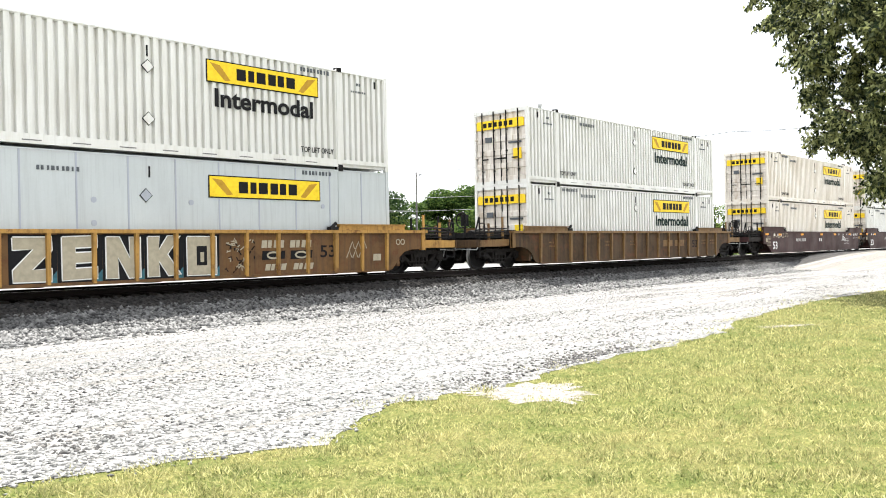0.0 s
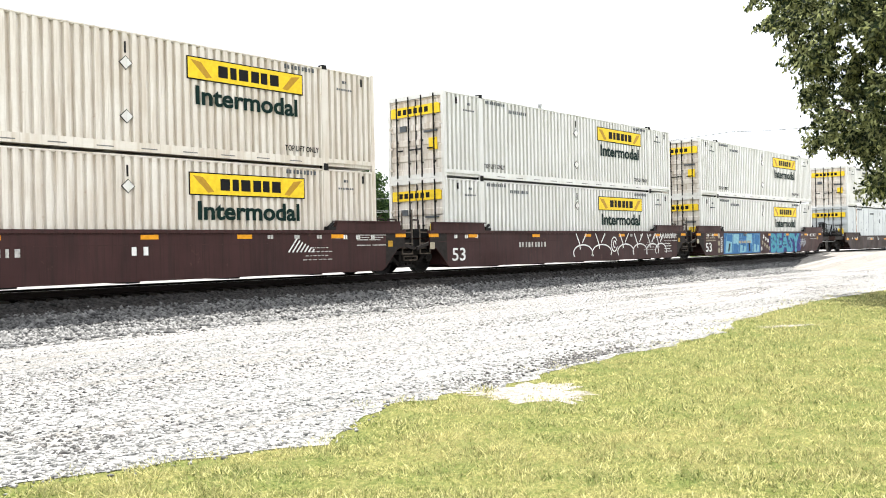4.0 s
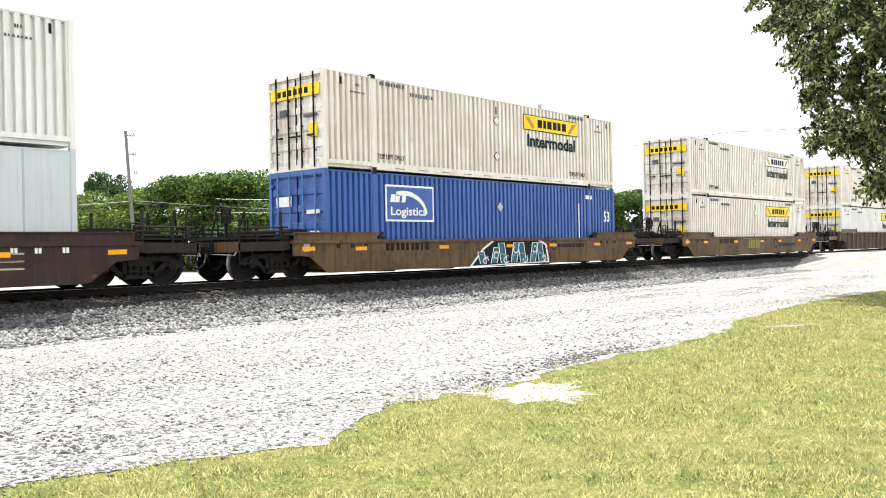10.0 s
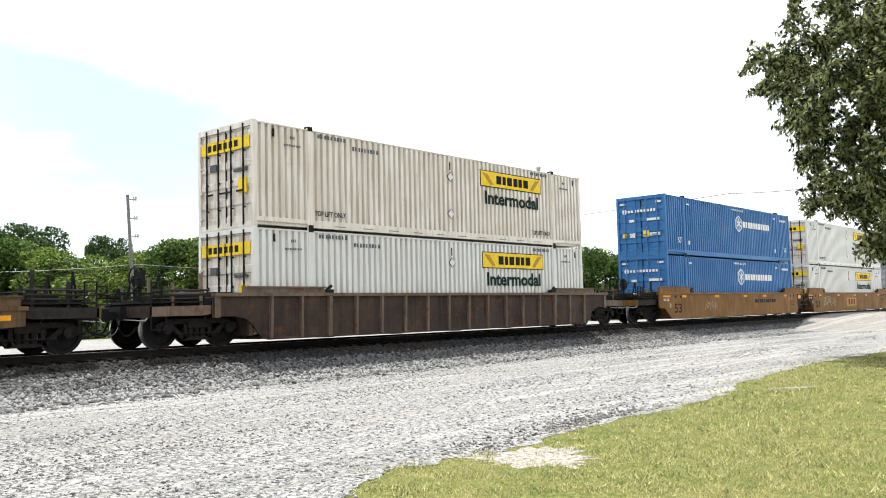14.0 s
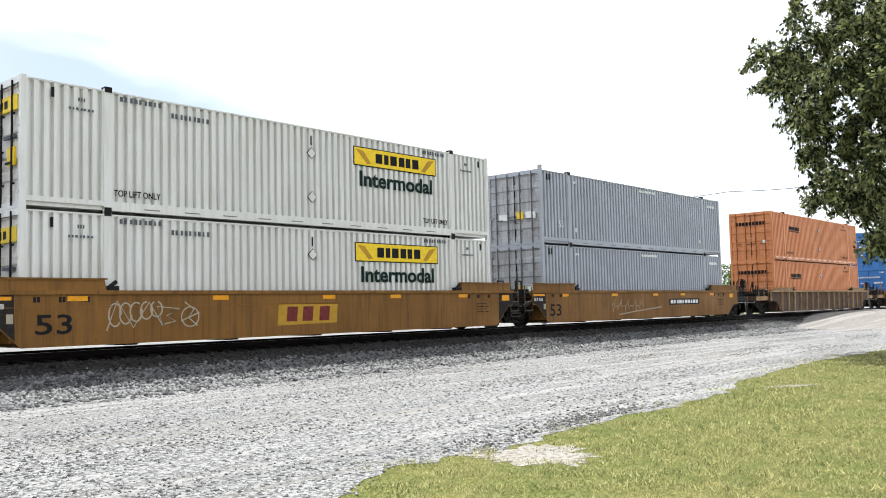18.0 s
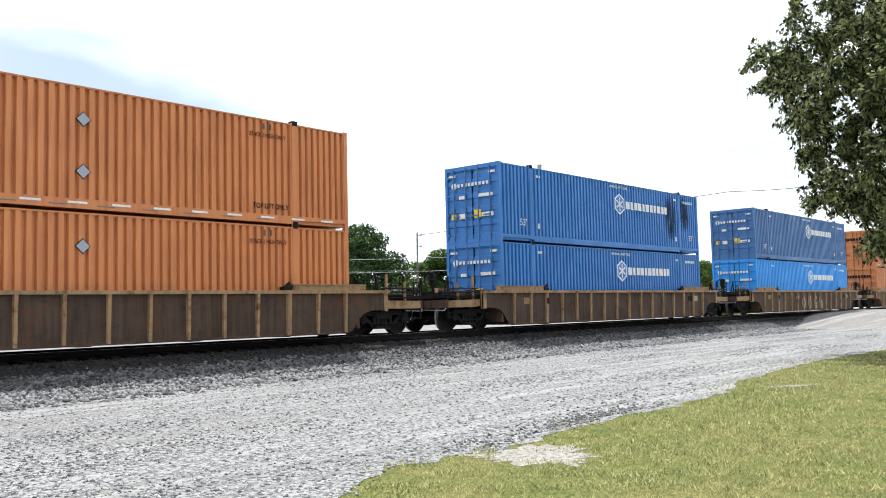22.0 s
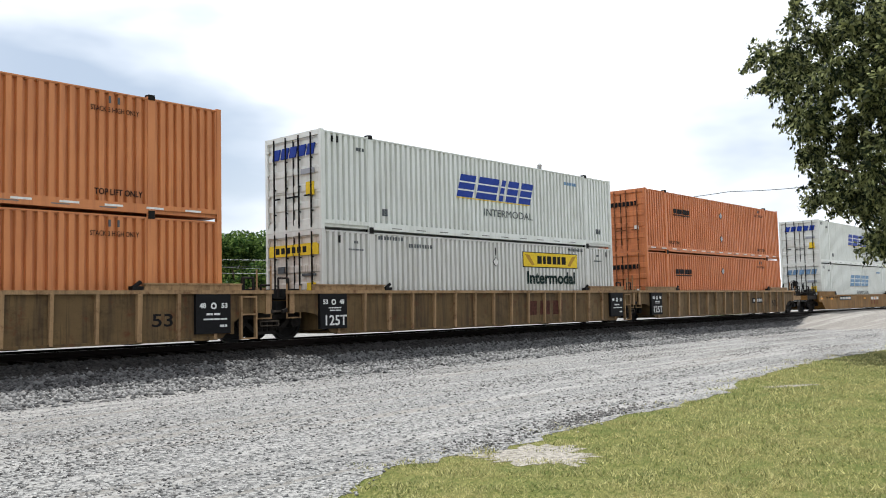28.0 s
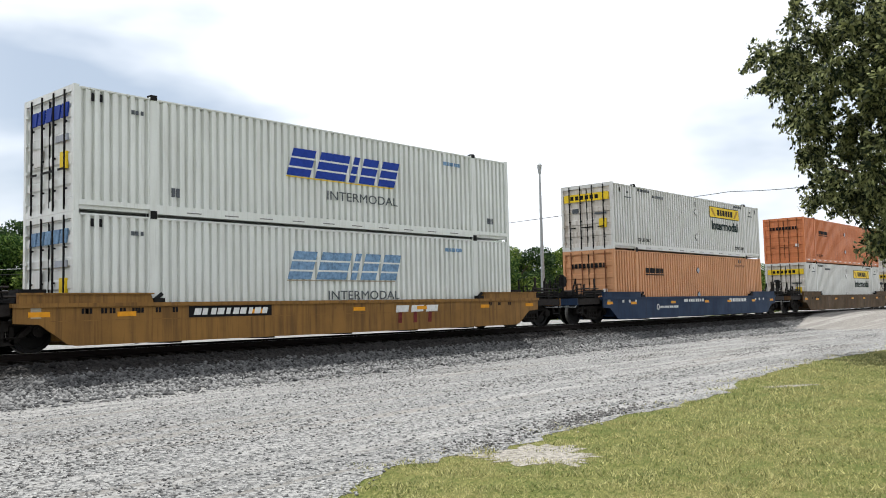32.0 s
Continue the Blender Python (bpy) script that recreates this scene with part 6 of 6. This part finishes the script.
for az, dist, top, kind, wide in (
        (19.5, 80, 5.3, 0, 1.2), (21.3, 78, 5.2, 1, 1.1), (22.8, 82, 6.0, 2, 0.9), (24.3, 74, 4.6, 0, 1.2), (25.8, 76, 4.4, 3, 1.2), (27.3, 95, 5.3, 2, 0.7),
        (28.6, 82, 4.2, 0, 1.2), (30.2, 92, 4.4, 1, 1.1), (31.6, 78, 5.0, 4, 1.1), (33.3, 76, 5.2, 0, 1.2), (35.2, 74, 5.6, 1, 1.2), (36.8, 80, 5.1, 4, 1.1),
        (38.6, 86, 4.0, 3, 1.2), (40.9, 88, 4.3, 5, 1.1), (42.9, 84, 5.75, 2, 1.15), (44.3, 90, 4.4, 5, 0.9), (45.9, 98, 2.6, 0, 1.3), (47.6, 96, 3.5, 1, 1.3),
        (49.4, 94, 4.0, 4, 1.2), (51.2, 92, 4.6, 1, 1.1), (52.9, 98, 4.1, 3, 1.2), (54.6, 100, 4.0, 2, 1.1), (56.4, 104, 4.0, 0, 1.2), (58.0, 106, 4.1, 1, 1.1),
        (59.6, 110, 3.6, 4, 1.2), (61.2, 112, 3.7, 2, 1.1), (62.8, 116, 3.2, 0, 1.2), (64.4, 122, 2.9, 1, 1.2), (66.2, 126, 2.7, 3, 1.2), (68.2, 130, 2.6, 0, 1.3)):
    far_tree(az, dist, (dist * math.tan(radians(top)) + 1.45) / 1.10, kind, wide)

# ragged undergrowth in front of the trees
blobs = [(math.sin(radians(a)) * d, math.cos(radians(a)) * d, LOT_Z + 0.5 + 0.4 * rng.random(), 1.1 + 1.1 * rng.random())
         for a in np.arange(18, 70, 0.75) for d in (66 + (a - 18) * 0.75 + 6 * rng.random(),)]
v, f = crown_points(rng, blobs, 26000, 0.20)
tagged(new("undergrowth", stuff_mesh("undergrowth", v, f, LEAF_FAR[0])), "ragged green bushes along the far side", "bushes", kind="stuff")


def spot(azimuth, distance):
    return math.sin(radians(azimuth)) * distance, math.cos(radians(azimuth)) * distance


def utility_pole(azimuth, distance, top, lean, cross):
    x, y = spot(azimuth, distance)
    p = tagged(new("utility_pole"), "weathered wooden utility pole with crossarms", "utility pole")
    p.matrix_basis = pose(x, y, LOT_Z, 0, lean, -azimuth)
    h = distance * math.tan(radians(top)) + 0.782 - LOT_Z
    part("pole", rod(bmesh.new(), (0, 0, 0), (0, 0, h), 0.11, 12, 0.075), POLE_WOOD, p)
    for k, z in enumerate(cross):
        arm = part("crossarm", box(bmesh.new(), 0, 0.42, -0.02, 0.02, h - z - 0.02, h - z + 0.02), POLE_WOOD, p)
        for x in (0.30, 0.42):
            part("insulator", rod(bmesh.new(), (x, 0, h - z - 0.07), (x, 0, h - z + 0.12), 0.045, 8), GREY, arm)
    return p


utility_pole(29.1, 50, 7.65, -3.0, (0.25, 1.3, 2.3))
utility_pole(46.87, 85, 5.04, 0.5, (0.3, 1.4))


def cable(points, sag, radius, mat=BLACK, label="thin black overhead cable"):
    bm = bmesh.new()
    pts = []
    for a, b in zip(points, points[1:]):
        for k in range(16):
            t = k / 16
            p = Vector(a).lerp(Vector(b), t)
            p.z -= sag * 4 * t * (1 - t)
            pts.append(p)
    pts.append(Vector(points[-1]))
    side = Vector((pts[0].y - pts[-1].y, pts[-1].x - pts[0].x, 0)).normalized() * radius
    up = Vector((0, 0, radius))
    rings = [[bm.verts.new(p + d) for d in (side, up, -side, -up)] for p in pts]
    for a, b in zip(rings, rings[1:]):
        for k in range(4):
            bm.faces.new((a[k], a[(k + 1) % 4], b[(k + 1) % 4], b[k]))
    return tagged(new("overhead_cable", mesh_of("overhead_cable", bm, mat)), label, "cable")


x1, y1 = spot(46.87, 85)
for el, r in ((6.9, 0.026),):
    cable([(x1, y1, 8.24 - 0.25 * (el < 8)), (*spot(67.2, 78), 78 * math.tan(radians(el)) + 0.78), (*spot(71.2, 76), 76 * math.tan(radians(el)) + 0.73),
           (*spot(84, 74), 74 * math.tan(radians(el)) + 0.6)], 0.06, r)
x3, y3 = spot(29.1, 50)
x0, y0 = spot(10, 50)
xa, ya = spot(34, 55)
xb, yb = spot(52, 60)
for el in (3.36, 2.5):
    cable([(xa, ya, 55 * math.tan(radians(el)) + 0.85), (xb, yb, 60 * math.tan(radians(el)) + 0.85)], 0.15, 0.011, GALV, "pale twisted overhead cable")
for el in (3.2,):
    cable([(*spot(12, 50), 50 * math.tan(radians(el)) + 0.6), (x3, y3, 50 * math.tan(radians(el)) + 0.9), (x1, y1, 85 * math.tan(radians(el * 0.8)) + 0.8)], 0.3, 0.009, GALV, "pale sagging overhead cable beyond the railway")
cable([(x0, y0, 3.4), (x3, y3, 3.5), (x1, y1, 6.2)], 0.5, 0.014)

mx, my = spot(55.15, 46)
mast = tagged(new("signal_mast"), "slender pale grey metal mast with a small head", "mast")
mast.matrix_basis = pose(mx, my, LOT_Z)
mh = 46 * math.tan(radians(9.34)) + 0.782 - LOT_Z
part("shaft", rod(bmesh.new(), (0, 0, 0), (0, 0, mh - 0.5), 0.13, 14, 0.05), GALV, mast)
bm = rod(bmesh.new(), (0, 0, mh - 0.55), (0, 0, mh - 0.1), 0.07, 12, 0.13)
rod(bm, (0, 0, mh - 0.1), (0, 0, mh), 0.13, 12, 0.06)
part("head", bm, GALV, mast)

# ---------------------------------------------------------------- the near tree
tree = tagged(new("tree"), "large broad-leaved shade tree over the lawn", "tree")
tx, ty = 25.6, 4.9
tree.matrix_basis = pose(tx, ty, LOT_Z)
bm = bmesh.new()
rod(bm, (0, 0, -0.1), (0.1, 0, 2.6), 0.34, 14, 0.26)
rod(bm, (0.1, 0, 2.6), (-0.2, 0.2, 7.4), 0.26, 12, 0.12)
part("trunk", bm, BARK, tree)
g = np.random.default_rng(3)
# crown reach by height over the lawn, shaped to the outline seen from the camera
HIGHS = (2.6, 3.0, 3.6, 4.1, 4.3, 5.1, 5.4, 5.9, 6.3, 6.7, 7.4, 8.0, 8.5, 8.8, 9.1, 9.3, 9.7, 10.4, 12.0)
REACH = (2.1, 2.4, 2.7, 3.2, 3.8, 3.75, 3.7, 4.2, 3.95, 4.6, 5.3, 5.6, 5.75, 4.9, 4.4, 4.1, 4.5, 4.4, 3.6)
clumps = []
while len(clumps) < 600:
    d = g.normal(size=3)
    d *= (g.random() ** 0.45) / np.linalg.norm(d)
    # kept shallow along the camera's view, with gaps that run through it
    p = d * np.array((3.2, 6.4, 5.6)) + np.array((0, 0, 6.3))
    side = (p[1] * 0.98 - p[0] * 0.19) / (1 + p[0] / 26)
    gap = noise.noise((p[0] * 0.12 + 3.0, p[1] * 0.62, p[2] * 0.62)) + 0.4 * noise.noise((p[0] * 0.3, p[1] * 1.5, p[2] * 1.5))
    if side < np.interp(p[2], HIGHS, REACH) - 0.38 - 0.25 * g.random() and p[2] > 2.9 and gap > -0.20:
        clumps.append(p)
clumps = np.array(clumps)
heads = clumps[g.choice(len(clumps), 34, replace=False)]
for q in heads:
    a = Vector((0.0, 0.05, min(max(3.2, q[2] * 0.62), 6.8)))
    b = Vector(q)
    bm = bmesh.new()
    pts = [a.lerp(b, t) + Vector((0, 0, 0.3 * math.sin(t * 3.1))) + Vector(g.normal(size=3)) * 0.07 * (0 < t < 1) for t in (0, 0.2, 0.4, 0.6, 0.8, 1)]
    for k in range(5):
        rod(bm, pts[k], pts[k + 1], 0.075 * (1 - 0.18 * k), 7, 0.075 * (1 - 0.18 * (k + 1)) + 0.003)
    part("limb", bm, BARK, tree)
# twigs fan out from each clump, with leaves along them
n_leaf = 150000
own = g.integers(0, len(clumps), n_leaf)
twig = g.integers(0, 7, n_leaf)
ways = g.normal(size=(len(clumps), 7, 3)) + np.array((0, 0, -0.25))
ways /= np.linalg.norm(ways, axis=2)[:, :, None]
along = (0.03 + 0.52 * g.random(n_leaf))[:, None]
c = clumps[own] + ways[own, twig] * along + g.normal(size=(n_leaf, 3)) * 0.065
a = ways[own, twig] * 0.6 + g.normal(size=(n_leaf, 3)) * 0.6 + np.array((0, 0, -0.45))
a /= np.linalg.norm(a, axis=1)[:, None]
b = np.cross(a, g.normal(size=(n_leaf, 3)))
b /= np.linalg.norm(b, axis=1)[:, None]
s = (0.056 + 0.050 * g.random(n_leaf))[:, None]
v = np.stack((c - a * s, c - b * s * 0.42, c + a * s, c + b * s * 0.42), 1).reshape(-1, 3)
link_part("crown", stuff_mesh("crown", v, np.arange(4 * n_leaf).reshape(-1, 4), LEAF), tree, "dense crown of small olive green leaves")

# ---------------------------------------------------------------- loose stones and grass
def pebbles(name, x, y, z, size, mat, label, g):
    n = len(x)
    base = np.array(((1, 0, 0), (-1, 0, 0), (0, 1, 0), (0, -1, 0), (0, 0, 1), (0, 0, -1)), float)
    tri = np.array(((0, 2, 4), (2, 1, 4), (1, 3, 4), (3, 0, 4), (2, 0, 5), (1, 2, 5), (3, 1, 5), (0, 3, 5)))
    v = base[None] * (0.6 + 0.7 * g.random((n, 6, 1))) + g.normal(size=(n, 6, 3)) * 0.18
    ang = g.random(n) * math.tau
    ca, sa = np.cos(ang)[:, None], np.sin(ang)[:, None]
    v = np.stack((v[..., 0] * ca - v[..., 1] * sa, v[..., 0] * sa + v[..., 1] * ca, v[..., 2] * 0.65), -1) * size[:, None, None]
    v += np.stack((x, y, z), -1)[:, None, :]
    f = (tri[None] + 6 * np.arange(n)[:, None, None]).reshape(-1, 3)
    return tagged(new(name, stuff_mesh(name, v.reshape(-1, 3), f, mat)), label, "stones", kind="stuff")


def bed_height(y):
    return np.interp(np.abs(y - TRACK_Y), (0, 1.45, 1.75, 2.15, 3.1, 3.7), (-0.24, -0.24, -0.36, -0.42, -0.64, LOT_Z))


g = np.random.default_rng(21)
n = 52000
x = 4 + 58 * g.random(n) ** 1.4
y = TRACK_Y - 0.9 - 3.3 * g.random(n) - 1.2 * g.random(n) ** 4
# stone colours split at the shadow's edge, with the shade held in the colour
oily_shaded = y > TRACK_Y - 2.15 + 0.12 * g.normal(size=n)
unshaded = y < TRACK_Y - 3.2 + 0.10 * g.normal(size=n)
for part_of, mat, what in ((oily_shaded, OILY_SHADED_STONE, "ballast stones along the rails, darkened by oil and painted shade"), (~oily_shaded & ~unshaded, SHADED_STONE, "grey shoulder ballast stones darkened for train shadow"),
                           (unshaded, UNSHADED_STONE, "loose pale angular ballast stones spilling onto the lot")):
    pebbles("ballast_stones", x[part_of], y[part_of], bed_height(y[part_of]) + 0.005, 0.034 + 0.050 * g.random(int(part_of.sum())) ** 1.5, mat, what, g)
n = 60000
az = np.radians(17 + 62 * g.random(n))
r = 5.5 + 40 * g.random(n) ** 2.0
x, y = r * np.sin(az), r * np.cos(az)
keep = (y > grass_edge(x) - 0.25 * g.random(n) ** 2) & (y < 17.0)
x, y = x[keep], y[keep]
pebbles("gravel_stones", x, y, np.full(len(x), LOT_Z + 0.002), 0.007 + 0.024 * g.random(len(x)) ** 2.5, GRAVEL_STONE, "loose pale limestone chips on the lot", g)

# darker chips in drifts over the lot
n = 44000
x, y = 3 + 60 * g.random(n) ** 1.5, 5.6 + 11.6 * g.random(n)
drift = np.sin(x * 0.55 + 1.7 * np.sin(y * 0.9)) * np.sin(y * 1.9 + 0.4 * np.sin(x * 0.8)) + 0.28 * g.normal(size=n) + 0.5 * (y > 14.5)
keep = (drift > 0.25) & (y > grass_edge(x) + 0.15)
x, y = x[keep], y[keep]
pebbles("gravel_chips", x, y, np.full(len(x), LOT_Z + 0.002), 0.009 + 0.022 * g.random(len(x)) ** 2, DARK_STONE, "scattered darker stone chips on the lot", g)
n = 2600
x = 6.6 + 8.5 * g.random(n)
y = grass_edge(x) + 0.05 + np.abs(g.normal(size=n)) * 0.35
thick = np.exp(-((x - 10.2) / 1.5) ** 2) + 0.5 * np.exp(-((x - 7.6) / 0.5) ** 2) > g.random(n)
x, y = x[thick], y[thick]
pebbles("edge_stones", x, y, np.full(len(x), LOT_Z + 0.004), 0.010 + 0.022 * g.random(len(x)) ** 2, DARK_STONE, "darker broken stones where gravel meets the lawn", g)
parts = []
for count, a0, a1, r0, r1, power in ((360000, 18, 80, 3.4, 34, 2.0), (30000, -60, 200, 1.0, 16, 1.0)):
    az = np.radians(a0 + (a1 - a0) * g.random(count))
    parts.append((az, r0 + r1 * g.random(count) ** power))
az, r = np.concatenate([q[0] for q in parts]), np.concatenate([q[1] for q in parts])
n = len(r)
x, y = r * np.sin(az), r * np.cos(az)
bare = np.zeros(n, bool)
for bx, by, ba, bb, turn in BARE:
    ct, st = math.cos(radians(turn)), math.sin(radians(turn))
    u, w = (x - bx) * ct + (y - by) * st, (y - by) * ct - (x - bx) * st
    bare |= (u / ba) ** 2 + (w / bb) ** 2 < 0.02 + 0.85 * g.random(n) ** 1.6 * (1 + 0.7 * np.sin(9 * x + 4 * y) * np.sin(7 * y - 5 * x))
ragged = 0.5 * np.sin(2.3 * x + 1.4 * np.sin(1.9 * y)) + 0.5 * np.sin(5.2 * x + 3.1 * y + 2 * np.sin(1.3 * x)) + 0.6 * np.sin(11.0 * x - 7.0 * y)
inside = (grass_edge(x) - y) / np.clip(r / 9, 0.7, 2.2)
keep = (inside + 0.20 * ragged + 0.15 * g.normal(size=n) > 0.10 * g.random(n)) & ((inside > 0.45) | (g.random(n) < 0.55 + 0.9 * inside + 0.4 * ragged)) & ~bare
x, y, r = x[keep], y[keep], r[keep]
n = len(x)
clumpy = np.sin(3.7 * x + 2.0 * np.sin(2.9 * y)) * np.sin(4.3 * y + 1.5 * np.sin(3.1 * x)) + 0.5 * np.sin(9.1 * x + 6.3 * y)
hgt = (0.012 + 0.032 * g.random(n)) * (1 + 0.03 * r) * (1 + 0.35 * clumpy)
tuft = ((x - 7.15) / 0.32) ** 2 + ((y - 5.85) / 0.16) ** 2 < 1
hgt[tuft] *= 2.0
wid = (0.0022 + 0.0032 * g.random(n)) * (1 + 0.09 * r)
ang = g.random(n) * math.tau
lean = g.normal(size=(n, 2)) * hgt[:, None] * 0.7
base = np.stack((x, y, np.full(n, LOT_Z - 0.02)), -1)
dx = np.stack((np.cos(ang) * wid, np.sin(ang) * wid, np.zeros(n)), -1)
v = np.stack((base - dx, base + dx, base + np.concatenate((lean, hgt[:, None]), 1)), 1).reshape(-1, 3)
tagged(new("grass", stuff_mesh("grass", v, np.arange(3 * n).reshape(-1, 3), BLADE)), "short sun-bleached mown lawn", "grass", kind="stuff")


# ---------------------------------------------------------------- movement
def motions():
    for thing, x, z in moving:
        walk(thing, [(t, pose(x - gone, TRACK_Y, z)) for t, gone in GONE])
    ts, gs = zip(*GONE)
    place = {car: x for car, x, z in moving}
    for wheel, x, car in WHEELS:
        start = place[car]
        # turn while the car is near, a sixth of a turn or so a row
        rows, turned, was = [], 0.0, None
        for k in range(0, 32 * FPS + 1):
            t = k / FPS
            gone = float(np.interp(t, ts, gs))
            near = -16 < start - gone < 95
            if was is not None and near:
                turned -= math.degrees((gone - was) / 0.485)
            was = gone
            if near or k in (0, 32 * FPS):
                rows.append((t, pose(x, 0, 0.485, 0, turned, 0)))
        walk(wheel, rows)


motions()
